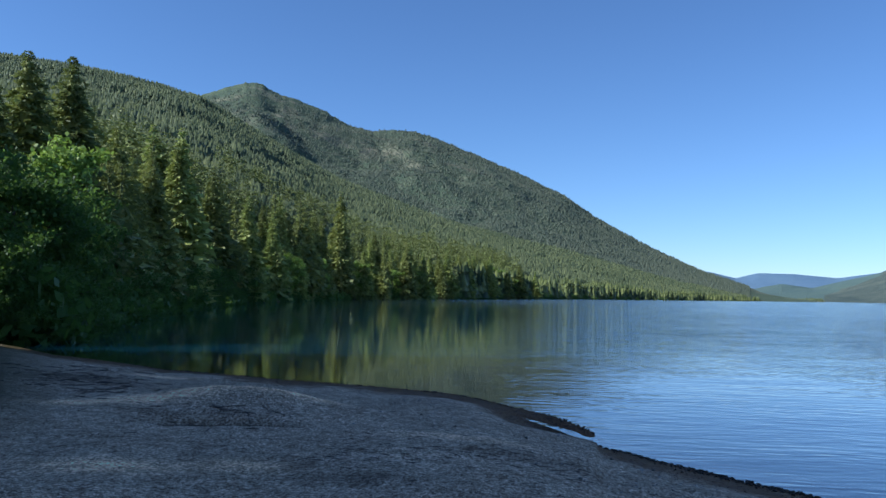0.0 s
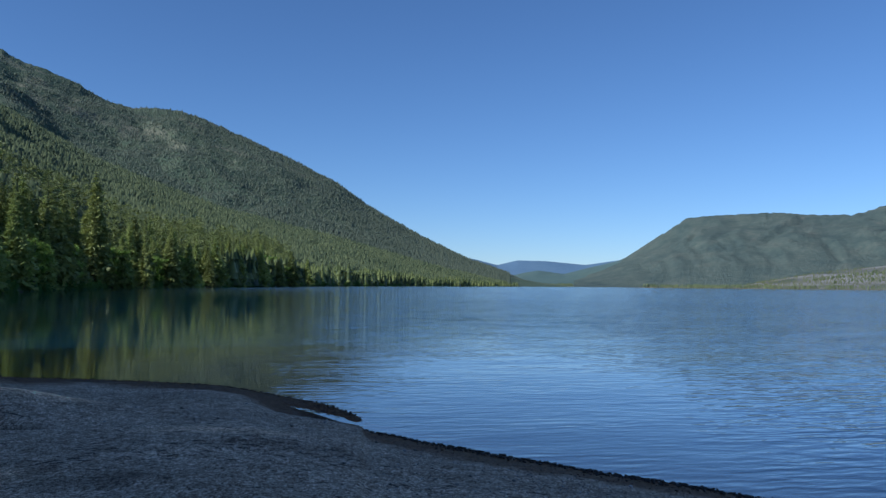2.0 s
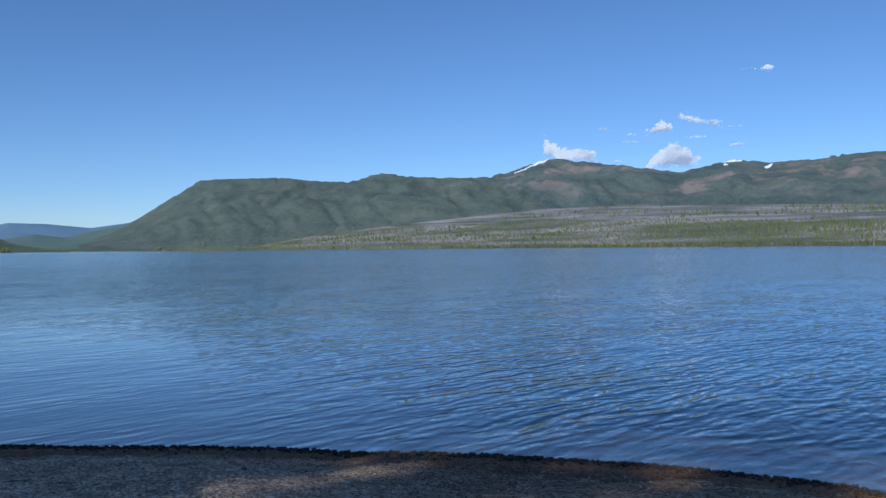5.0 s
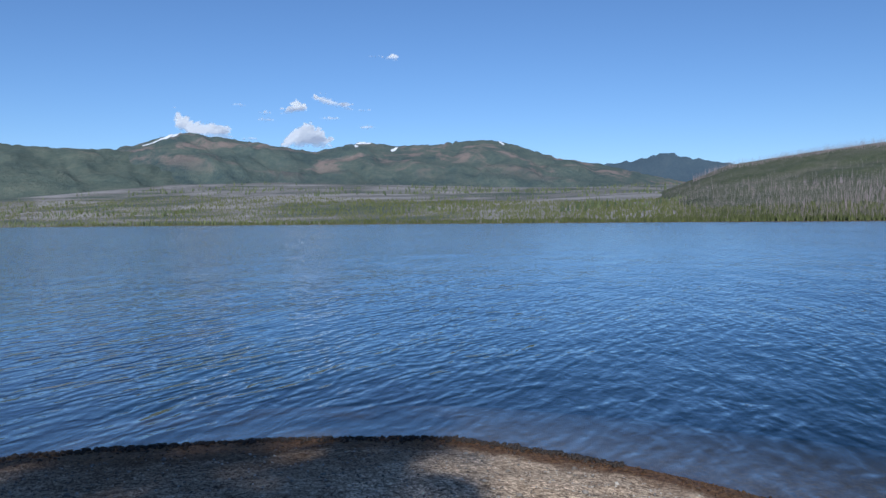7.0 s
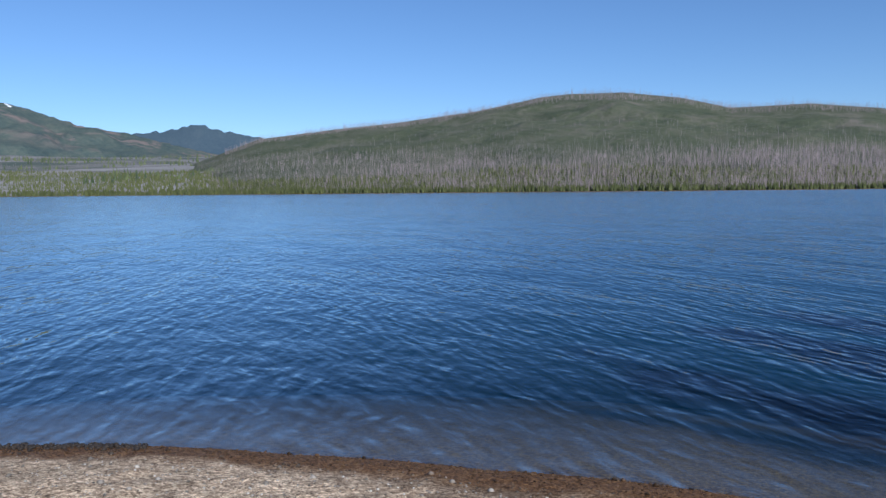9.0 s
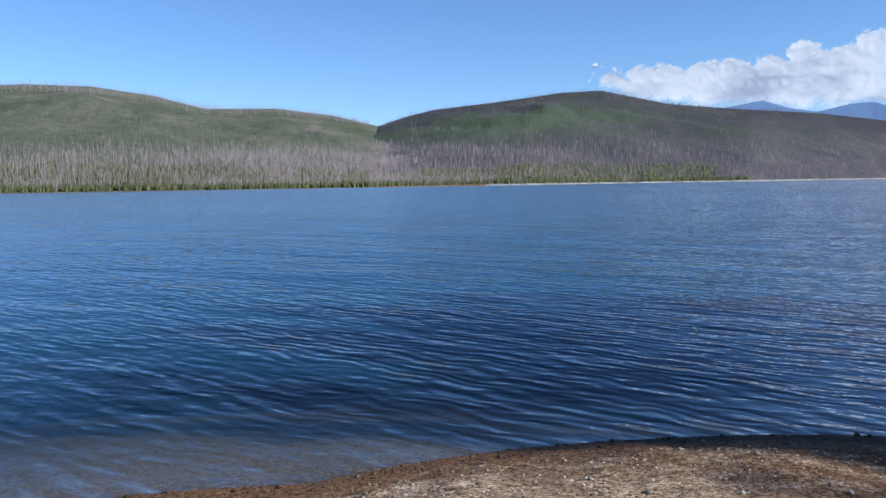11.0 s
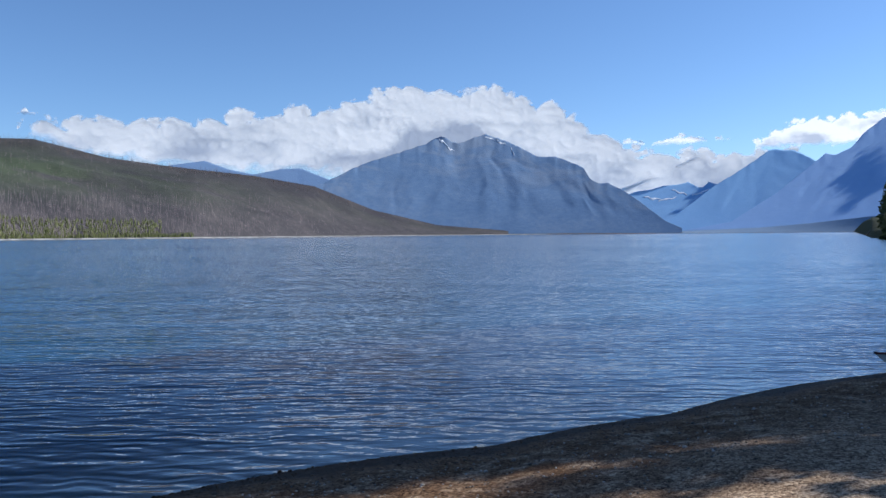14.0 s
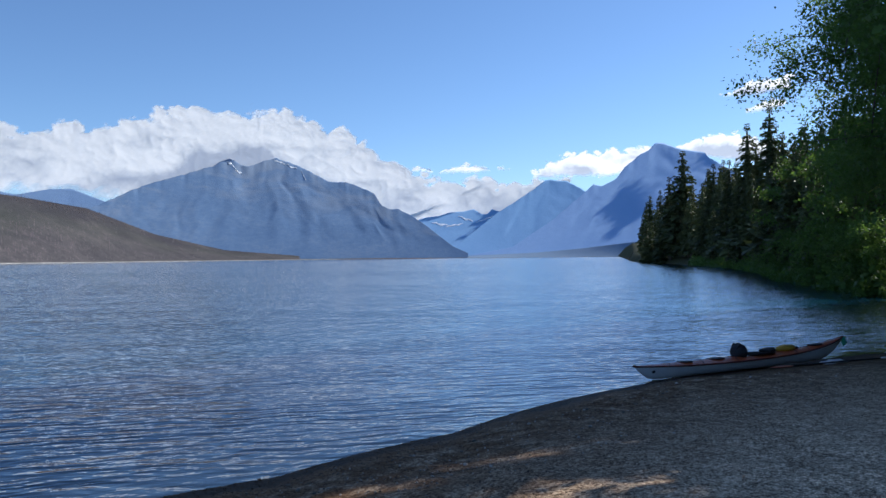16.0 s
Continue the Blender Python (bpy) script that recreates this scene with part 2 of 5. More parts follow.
def foliage(name, dark, light, through_col, scale=0.8, leak=0.28):
    """Leaves or needles: two tones that vary by clump and by tree, and some light passing through."""
    m = Mat(name)
    g = m.node("NewGeometry")
    o = m.node("ObjectInfo")
    f = m.math("ADD", m.math("MULTIPLY", g.outputs["Random Per Island"], 0.5), m.math("MULTIPLY", m.noise(scale, 3), 0.5))
    f = m.math("ADD", m.math("MULTIPLY", f, 0.75), m.math("MULTIPLY", o.outputs["Random"], 0.25))
    col = m.ramp(f, (0.2, dark), (0.75, light))
    m.done(col, 0.55, Specular_IOR_Level=0.25)
    tr = m.node("BsdfTranslucent", Color=(*through_col, 1))
    mx = m.t.nodes.new("ShaderNodeMixShader")
    mx.inputs[0].default_value = leak
    m.link(m.bsdf.outputs[0], mx.inputs[1])
    m.link(tr.outputs[0], mx.inputs[2])
    m.link(mx.outputs[0], m.out.inputs[0])
    return m.m


def plain(name, a, b, scale=3.0, rough=0.7, bump=0.02, **more):
    m = Mat(name)
    n = m.noise(scale, 6, 0.65)
    return m.done(m.ramp(n, (0.3, a), (0.7, b)), rough, m.bump(n, bump, 0.7), **more)


def stone_material():
    m = Mat("lake_pebbles")
    g = m.node("NewGeometry")
    n = m.noise(30.0, 4, 0.6)
    tone = m.ramp(m.math("ADD", m.math("MULTIPLY", g.outputs["Random Per Island"], 0.8), m.math("MULTIPLY", n, 0.2)),
                  (0.1, (0.09, 0.08, 0.07)), (0.5, (0.26, 0.23, 0.20)), (0.9, (0.55, 0.50, 0.44)))
    wet = m.ramp(m.math("MULTIPLY", m.height(), 4.4), (0.55, 0.0), (0.9, 1.0))
    return m.done(m.mix(wet, m.mix(1.0, tone, (0.25, 0.165, 0.105), "MULTIPLY"), tone), m.ramp(wet, (0.0, 0.5), (1.0, 0.85)), m.bump(n, 0.004, 0.6), Specular_IOR_Level=0.15)


GRAVEL = gravel_material()
WATER = water_material()
# left shore needles, with the brightness of sunlit crowns in their colour
NEEDLES = foliage("conifer_needles", (0.075, 0.105, 0.038), (0.42, 0.44, 0.12), (0.26, 0.30, 0.07), 0.8, 0.2)
# shaded copy of the needles, for the backlit trees on the point
NEEDLES_SHADED = foliage("shaded_conifer_needles", (0.024, 0.038, 0.020), (0.125, 0.145, 0.052), (0.10, 0.13, 0.03), 0.8, 0.1)
# darkened so that the belt behind the front row looks shaded
NEEDLES_MID = foliage("shade_toned_shore_needles", (0.032, 0.054, 0.021), (0.27, 0.30, 0.088), (0.17, 0.22, 0.05), 0.08, 0.12)
# paler needles for far slopes: distance haze put into their colours
NEEDLES_FAR = foliage("hazed_far_needles", (0.064, 0.094, 0.052), (0.240, 0.270, 0.115), (0.14, 0.18, 0.06), 0.012)
NEEDLES_HIGH = foliage("hazed_high_needles", (0.080, 0.106, 0.080), (0.165, 0.188, 0.118), (0.11, 0.14, 0.08), 0.006)
# lit copy of the needles: the front row's sunlight is in the colour
NEEDLES_SUNLIT = foliage("sunlit_young_needles", (0.085, 0.125, 0.035), (0.46, 0.50, 0.14), (0.32, 0.40, 0.09), 0.8, 0.22)
LEAVES = foliage("broad_leaves", (0.028, 0.066, 0.016), (0.10, 0.178, 0.040), (0.16, 0.27, 0.045), 0.6, 0.38)
# young leaf green, lightened further to paint in sun on the crowns
LEAVES_SUNLIT = foliage("sunlit_young_leaves", (0.14, 0.22, 0.04), (0.34, 0.45, 0.10), (0.34, 0.48, 0.07), 0.6)
BARK = plain("bark", (0.05, 0.038, 0.03), (0.14, 0.11, 0.09), 6.0, 0.9, 0.05)
SCRUB = foliage("low_scrub", (0.068, 0.084, 0.030), (0.165, 0.178, 0.066), (0.13, 0.155, 0.045), 0.012)
SNAG = plain("dead_bare_wood", (0.182, 0.147, 0.146), (0.33, 0.278, 0.276), 0.05, 0.9, 0.02)
STONE = stone_material()
DEBRIS = plain("wet_plant_debris", (0.012, 0.009, 0.007), (0.05, 0.035, 0.025), 12.0, 0.7, 0.01)
# floor darkened to paint the shade in the gaps between trees
FRONT_SLOPE = slope_material("shaded_forest_floor", (0.024, 0.036, 0.020), (0.036, 0.052, 0.027), (0.055, 0.072, 0.036), 0.012, 8.0)
# greyed towards blue, the haze over the high mountain included
BACK_SLOPE = slope_material("hazed_far_forest", (0.062, 0.088, 0.062), (0.092, 0.122, 0.076), (0.130, 0.155, 0.090), 0.006, 10.0, (0.24, 0.225, 0.155), (0.50, 0.66))
# blue of the distance haze is painted into this base colour
FAR_BLUE = slope_material("haze_blue_ridge", (0.10, 0.16, 0.24), (0.12, 0.19, 0.27), (0.14, 0.21, 0.28), 0.004, 6.0)
# two wooded slopes whose colour holds a blue tint for the haze
DARK_PEAK = slope_material("haze_blue_wooded_peak", (0.050, 0.076, 0.105), (0.062, 0.092, 0.118), (0.080, 0.108, 0.130), 0.006, 6.0)
LOW_GREEN = slope_material("haze_blue_low_forest", (0.09, 0.14, 0.14), (0.11, 0.16, 0.14), (0.13, 0.18, 0.14), 0.006, 8.0)
# haze painted in as blue over the low woods
LOW_HAZE = slope_material("haze_blue_wooded_ridge", (0.15, 0.225, 0.33), (0.17, 0.245, 0.35), (0.19, 0.265, 0.37), 0.01, 1.0)
# both toned greyer and bluer, with distance haze in the colour
MESA = slope_material("distant_mixed_slope", (0.070, 0.098, 0.088), (0.102, 0.128, 0.106), (0.146, 0.162, 0.128), 0.006, 14.0, (0.20, 0.19, 0.15), stops=(0.38, 0.5, 0.62))
SNOWY = slope_material("distant_high_slope", (0.058, 0.086, 0.088), (0.088, 0.116, 0.104), (0.130, 0.148, 0.124), 0.005, 14.0, (0.23, 0.185, 0.165), (0.5, 0.60), stops=(0.38, 0.5, 0.62))
BURNT_FLAT = slope_material("burnt_foothill", (0.082, 0.104, 0.086), (0.170, 0.166, 0.150), (0.29, 0.275, 0.268), 0.008, 4.0, None, (0.6, 0.7), (0.3, 0.3, 6.0), stops=(0.40, 0.48, 0.58), grain=0.2)
GREEN_HILL = slope_material("regrown_hill", (0.060, 0.075, 0.046), (0.090, 0.102, 0.062), (0.142, 0.132, 0.104), 0.008, 6.0, (0.19, 0.165, 0.14), (0.52, 0.70), stops=(0.38, 0.5, 0.64))
BROWN_HILL = slope_material("burnt_hill", (0.043, 0.041, 0.046), (0.062, 0.057, 0.061), (0.090, 0.081, 0.082), 0.006, 4.0, (0.040, 0.037, 0.044), (0.36, 0.56), belt=(0.060, 0.080, 0.045), stops=(0.38, 0.5, 0.62))
# airlight of the haze is painted into these four peaks' base colours
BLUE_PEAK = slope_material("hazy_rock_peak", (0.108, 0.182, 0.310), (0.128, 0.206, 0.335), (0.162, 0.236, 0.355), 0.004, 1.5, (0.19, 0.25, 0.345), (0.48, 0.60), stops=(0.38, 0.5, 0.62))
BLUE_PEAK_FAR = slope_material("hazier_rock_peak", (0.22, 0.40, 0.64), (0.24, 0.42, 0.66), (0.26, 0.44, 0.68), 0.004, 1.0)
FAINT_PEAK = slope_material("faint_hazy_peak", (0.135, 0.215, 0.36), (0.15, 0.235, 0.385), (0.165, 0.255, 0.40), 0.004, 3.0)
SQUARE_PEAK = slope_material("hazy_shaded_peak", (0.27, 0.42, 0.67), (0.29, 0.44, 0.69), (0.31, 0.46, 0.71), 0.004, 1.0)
SNOW = plain("old_snow", (0.75, 0.77, 0.80), (0.88, 0.89, 0.90), 0.02, 0.6, 0.3)

# ---- the ground, one sheet with the lake's bed in it ----
NEAR = dict(az=[-30, -28.8, -25.6, -18.7, -11.0, 0.9, 4.9, 8.9, 10.2, 10.7, 10.9, 11.3, 14.5, 19.9, 27.5, 43.3, 60.3, 76.3, 82.4, 97.0, 110.9, 134.4, 159.2, 185.7, 197.9, 210.6, 216, 219, 222, 224.5, 227],
            r=[42.5, 39.5, 32.2, 25.6, 22.5, 19.6, 17.6, 15.5, 14.85, 14.4, 13.75, 13.35, 12.45, 11.5, 10.6, 9.5, 9.1, 8.85, 8.4, 7.35, 6.75, 6.4, 7.6, 9.05, 11.0, 15.3, 17.6, 18.7, 20.0, 21.4, 22.6])
FAR = dict(az=[-30, -26.9, -22.2, -18.7, -15.1, -7.3, 2.7, 8.7, 16, 21.6, 22.4, 30, 50, 70, 95, 130, 150, 165, 175, 187, 200, 209.85, 210.05, 210.8, 213.5, 217.9, 220.6, 223.3, 225.5, 227],
           r=[43, 40.5, 66, 98, 142, 279, 491, 798, 1200, 1650, 3300, 3000, 2300, 1700, 1150, 960, 1050, 1400, 2200, 3400, 3600, 3600, 330, 305, 220, 132, 76, 58, 50, 47])


def near_r(az):
    return np.interp(az, NEAR["az"], NEAR["r"]) + REACH


def far_r(az):
    return np.exp(np.interp(az, FAR["az"], np.log(FAR["r"])))


def at(az, r, z=0.0):
    a = np.radians(az)
    return np.stack([np.sin(a) * r, np.cos(a) * r, z + np.zeros_like(a * r)], -1)


def polar(x, y):
    """Heading from -130 to 230 and distance."""
    return (np.degrees(np.arctan2(x, y)) + 130) % 360 - 130, np.hypot(x, y)


def blob(x, y, cx, cy, wide, long=None, turn=0.0):
    c, s = math.cos(turn), math.sin(turn)
    u, v = (x - cx) * c + (y - cy) * s, -(x - cx) * s + (y - cy) * c
    return np.exp(-(u / wide) ** 2 - (v / (long or wide)) ** 2)


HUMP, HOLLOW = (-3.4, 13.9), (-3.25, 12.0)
# where painted sun flecks lie: x, y, width, strength, turn
SUN_FLECKS = [(-4.5, 13.5, 0.7, 1.0, 0.3), (-3.7, 14.1, 0.8, 1.0, 0.0), (-2.4, 14.0, 0.7, 1.0, -0.1), (-7.1, 20.4, 0.8, 1.0, 0.2), (-5.6, 13.1, 1.1, 0.8, 0.3), (-3.2, 8.0, 0.6, 0.8, 0.0), (-2.0, 8.4, 0.5, 0.6, 0.0), (0.3, 10.8, 0.9, 0.4, 0.0)]


def ground_z(x, y):
    """Height of the ground, over and under water."""
    az, r = polar(x, y)
    rn, rf = near_r(az), far_r(az)
    wet = (az > -30) & (az < 227)
    d = rn - r
    beach = 1.29 * (1 - np.exp(-1.2 * np.clip(d, 0, None) / rn))
    beach = beach + (fbm(x * 0.6, y * 0.6, 3) - 0.5) * 0.16 * np.clip(d / 2.5, 0, 1)
    beach = beach + (fbm(x * 3.1, y * 3.1, 9, 3) - 0.5) * 0.045 * np.clip(d / 0.6, 0.15, 1)
    beach = beach + 0.31 * blob(x, y, HUMP[0], HUMP[1], 0.75, 1.6, 1.5) - 0.36 * blob(x, y, HOLLOW[0], HOLLOW[1], 0.36, 0.9, 1.5)
    # a thin slip of water behind the gravel spit
    beach = beach - 0.13 * blob(x, y, 1.75, 14.9, 0.6, 1.5, 0.34) - 0.17 * blob(x, y, 2.03, 15.0, 0.16, 1.0, 0.36) - 0.12 * blob(x, y, 2.47, 13.85, 0.22, 0.3, 0.36) + 0.07 * blob(x, y, 2.28, 15.75, 0.15, 1.4, 0.34)
    bed_d = np.minimum(r - rn, np.where(az > 205, 60, rf - r))
    bed = -(0.10 + 0.22 * np.clip((az - 145) / 25, 0, 1)) * np.clip(bed_d, 0, 7) - 0.012 * np.clip(bed_d, 0, 8) ** 2 - 0.30 * np.clip(bed_d - 8, 0, 14) + (fbm(x * 0.8, y * 0.8, 5, 3) - 0.5) * 0.05 * np.clip(bed_d, 0, 1)
    back = np.clip(r - rf, 0, None)
    strip = np.clip((az - 138) / 6, 0, 1) * np.clip((200 - az) / 8, 0, 1)
    shore = 0.25 * np.clip(back, 0, 3 + 5 * strip) + 0.05 * np.clip(back - 3, 0, 200) * np.where(rf < 800, 1.0, 0.15)
    z = np.where(r < rn, beach, np.where(r < rf, bed, shore))
    dry = 0.9 + 0.06 * np.clip(r - 6, 0, 60) + (fbm(x * 0.15, y * 0.15, 11) - 0.5) * 0.8 * np.clip(r / 20, 0, 1)
    edge = np.clip(np.where(az < 60, (-30 - az) / 8, (az - 227) / 2.9), 0, 1)
    return np.where(wet, z, beach * (1 - edge) * (r < rn) + np.where(r < rn, 0, shore * (1 - edge)) + dry * edge)


def build_ground():
    azs = np.concatenate([np.arange(-130, -34, 4.0), np.arange(-34, -30, 1.0), np.arange(-30, 227.01, 0.5), np.arange(4.0, 13.0, 0.125), np.arange(228, 231, 1.0), [230.0]])
    azs[-1] = 230.0
    azs = np.unique(np.round(azs, 4))
    rn, rf = near_r(azs), far_r(azs)
    f1 = np.linspace(0.0001, 1, 165) ** 0.85
    rings = [rn * k for k in f1]
    for k in np.linspace(0, 1, 40)[1:] ** 1.4:
        rings.append(rn + np.minimum(14.0, (rf - rn) * 0.45) * k)
    inner = rings[-1]
    for k in np.linspace(0, 1, 14)[1:]:
        rings.append(np.exp(np.log(inner) * (1 - k) + np.log(rf) * k))
    for k in np.linspace(0, 1, 8)[1:]:
        rings.append(rf + 40 * k)
    last = rings[-1]
    for k in np.linspace(0, 1, 16)[1:]:
        rings.append(np.exp(np.log(last) * (1 - k) + np.log(4930.0) * k))
    r = np.stack(rings)
    xy = at(azs[None, :] + 0 * r, r)
    x, y = xy[..., 0], xy[..., 1]
    z = ground_z(x, y)
    verts = np.concatenate([np.stack([x, y, z], -1).reshape(-1, 3), [[0, 0, 0.9]]])
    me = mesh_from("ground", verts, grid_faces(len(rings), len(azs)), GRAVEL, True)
    az = azs[None, :] + 0 * r
    soil = np.clip((r - rf - np.where((az < 25) | (az > 207), -5, np.where((az > 140) & (az < 198), 10, 3))) / 4, 0, 1)
    soil = np.maximum(soil, np.clip(np.where(az < 60, (-24 - az) / 6, (az - 224) / 6), 0, 1) * np.clip((r - 9) / 6, 0, 1))
    d = rn - r
    # first blob: the hollow's shade, painted in along with its litter
    litter = blob(x, y, HOLLOW[0], HOLLOW[1], 0.33, 0.9, 1.5) + 0.8 * blob(x, y, -0.75, 7.9, 0.25, 0.6, 1.5) + 0.8 * blob(x, y, -7.6, 17.2, 0.9, 1.6, 0.9) + 0.6 * blob(x, y, -4.6, 12.6, 0.12, 1.3, 1.4) + 0.5 * blob(x, y, 1.2, 9.6, 0.4, 0.8, 1.5)
    drift = np.clip(1 - d / 0.45, 0, 1) * np.clip((az + 2) / 6, 0, 1) * np.clip((86 - az) / 10, 0, 1) * (d > -0.05)
    litter = np.maximum(litter, drift * 1.6) + 0.9 * blob(x, y, 1.75, 15.9, 0.5, 1.6, 0.34)
    attribute(me, "litter", np.append(np.clip(litter, 0, 1).ravel(), 0))
    # sun flecks, painted as pale patches on the gravel
    pale = sum(k * blob(x, y, px, py, 0.34, w, 1.5 + q) for px, py, w, k, q in SUN_FLECKS)
    # broadest past heading 160, where it paints in the shade of the beach
    attribute(me, "damp_shade", np.append((np.clip((az - 30) / 25, 0, 1) * np.clip(1.3 - d / np.interp(az, [30, 50, 66, 78, 98, 115, 140, 160, 178], [1.6, 3.8, 3.0, 0.9, 0.9, 1.9, 2.4, 3.8, 10.0]), 0, 1)).ravel(), 0))
    attribute(me, "shingle", np.append(((az > 147) & (az < 190) & (r > rf - 1) & (r < rf + 16)).astype(float).ravel(), 0))
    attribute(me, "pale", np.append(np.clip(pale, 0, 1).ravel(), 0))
    # how black the waterline band gets, rising with heading
    attribute(me, "steep", np.append((np.clip((az - 140) / 18, 0.25, 1) * (r < rn + 5)).ravel(), 0))
    attribute(me, "soil", np.append(soil.ravel(), 0))
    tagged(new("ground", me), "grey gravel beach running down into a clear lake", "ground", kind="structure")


build_ground()


def build_water():
    azs = np.arange(-31, 228.01, 0.5)
    rn, rf = near_r(azs), far_r(azs)
    rings = [rn - 1.2, rn - 0.3]
    for k in np.linspace(0, 1, 26) ** 1.4:
        rings.append(rn + np.minimum(22.0, (rf - rn) * 0.6) * k)
    inner = rings[-1]
    for k in np.linspace(0, 1, 22)[1:]:
        rings.append(np.exp(np.log(inner) * (1 - k) + np.log(rf + 1.5) * k))
    r = np.stack(rings)
    az = azs[None, :] + 0 * r
    v = at(az, r)
    me = mesh_from("water", v.reshape(-1, 3), grid_faces(len(rings), len(azs)), WATER, True)
    depth = -ground_z(v[..., 0], v[..., 1])
    attribute(me, "deep", (1 - np.exp(-np.clip(depth, 0, None) * np.interp(az, [55, 75, 130, 150], [1.9, 1.15, 1.15, 1.9]))).ravel())
    shelter = np.clip((15 - az) / 12, 0, 1) * np.clip(1.4 - r / 300, 0.0, 1) + np.clip((az - 216) / 8, 0, 1) * 0.1
    close = np.maximum(np.clip(1 - (r - rn) / 3.0, 0, 1) * 0.5, np.clip((62 - az) / 30, 0, 1) * np.clip(1.4 - (r - rn) / np.interp(az, [25, 60], [30, 6]), 0, 1) * 0.84)
    lee = np.clip((r / rf - 0.66) / 0.2, 0, 1) * np.clip((az - 105) / 20, 0, 1) * np.clip((178 - az) / 10, 0, 1) * 0.8
    head = 0.38 * np.clip((az - 172) / 16, 0, 1)
    attribute(me, "calm", (np.clip(np.maximum(np.maximum(np.maximum(shelter, close), lee), head), 0, 1)).ravel())
    # lean of the normals by heading, set to fit the camera's view
    attribute(me, "face", (np.interp(az, [35, 72, 90, 120, 150, 160, 170, 180, 195, 208, 222], [0, 0.045, 0.045, 0.075, 0.095, 0.08, 0.042, 0.018, 0.022, 0.06, 0.085]) * (1 + 0.8 * np.clip((az - 95) / 20, 0, 1) * np.clip((185 - az) / 20, 0, 1) * np.exp(-(r - rn).clip(0) / 15)) * np.clip((r - rn + 0.3) / 1.8, 0, 1)).ravel())
    # open water is roughened by wind, the lee of the shores is smooth
    open_water = np.clip(np.log(np.maximum(r - rn, 1) / 6) / np.log(40), 0, 1)
    attribute(me, "chop", (0.02 + 0.075 * open_water * (1 - np.clip(shelter, 0, 1) * 0.95) * (1 - lee * 0.6)).ravel())
    tagged(new("water", me), "clear blue lake with small wind ripples", "lake", kind="structure")


build_water()

# ---- mountains ----
def mountain(name, label, ridge, foot, crest, material, seed, rough=0.16, power=1.15, step=0.2, rows=46, jag=0.0, ribs=0.08, cot=None):
    """A massif that climbs from its foot to a crest line given as heading and elevation angle; returns its height function."""
    ra, re = [p[0] for p in ridge], [p[1] for p in ridge]
    azs = np.arange(ra[0], ra[-1] + step / 2, step)

    def lines(az):
        f = foot(az)
        # one even slope all over, lit flatly as through haze, or a crest line of its own
        c = f / (1 - cot * np.tan(np.radians(np.interp(az, ra, re)))) if cot else crest(az)
        return f, c, np.clip(np.tan(np.radians(np.interp(az, ra, re))) * c + EYE, 2, None)

    def z_at(az, r):
        f, c, top = lines(az)
        s = np.clip((r - f) / (c - f), 0, 1)
        p = at(az, r)
        n = fbm(p[..., 0] / (c * 0.10), p[..., 1] / (c * 0.10), seed, 5) - 0.5
        w = c * 0.085
        gully = np.abs(fbm(p[..., 0] / w + 1.5 * n, p[..., 1] / w - 1.5 * n, seed + 40, 4) - 0.5) * 2
        rib = np.abs(fbm(az * 0.42 + 2 * n, r * 0.0009, seed + 90, 3) - 0.5) * 2
        wide = np.linspace(-3.0, 3.0, 13)
        soft = sum(np.interp(az + q + 1.2 * n, ra, re) for q in wide) / 13
        soft = np.clip(np.tan(np.radians(soft)) * c, 2, None)
        top = top if cot else soft + (top - soft) * s ** 2.5
        z = top * (s ** power + rough * 4 * s * (1 - s) * (n * 1.1 + (gully - 0.25) * 0.75 + (rib - 0.25) * ribs) * (0.35 + s))
        z = z + top * jag * (fbm(az * 3.3, r * 0.002, seed + 70, 4) - 0.5) * s ** 8
        past = np.clip((r - c) / (0.16 * c), 0, 1)
        return np.where(r > c, top * (1 - 0.75 * past), z)

    f, c, top = lines(azs)
    s = np.concatenate([np.linspace(-0.02, 1, rows), 1 + np.linspace(0, 0.16, 9)[1:]])[:, None]
    r = np.where(s <= 1, f + s * (c - f), c * s)
    r = np.minimum(r, 4970)
    az = azs[None, :] + 0 * r
    z = z_at(az, r) - np.where(s < 0, 3, 0)
    v = at(az, r)
    v[..., 2] = z
    me = mesh_from(name, v.reshape(-1, 3), grid_faces(len(s), len(azs)), material, True)
    attribute(me, "up", np.clip((z / np.maximum(top, 1) - 0.45) / 0.3, 0, 1).ravel())
    share = z / np.maximum(top, 1)
    attribute(me, "belt", (np.exp(-((share - 0.6) / 0.27) ** 2) * np.interp(az, [150, 170], [1, 0.15])).ravel())
    ob = tagged(new(name, me), label, "mountain")
    return z_at, ob


def const(v):
    return lambda az: v + 0 * np.asarray(az, float)


def steps(az, r):
    return lambda a: np.interp(a, az, r)


# forested mountain over the near shore
FRONT = [(-62, 14.5), (-45, 14.6), (-29.5, 14.45), (-26.3, 14.4), (-22.9, 14.15), (-19.3, 13.6), (-17.05, 13.1), (-13.6, 11.3), (-7.6, 8.1), (0.6, 5.2), (8.7, 3.3), (16.4, 1.1), (21.0, 0.1)]
front_foot = lambda az: np.where(az < -27, 95, far_r(np.maximum(az, -27)) * 1.06 + 40)
front_z, _ = mountain("mountain", "long mountainside covered in green conifer forest above the lake shore", FRONT, front_foot,
                      steps([-62, 8, 21], [1900, 1950, 1850]), FRONT_SLOPE, 21, 0.10, 1.1, 0.25)
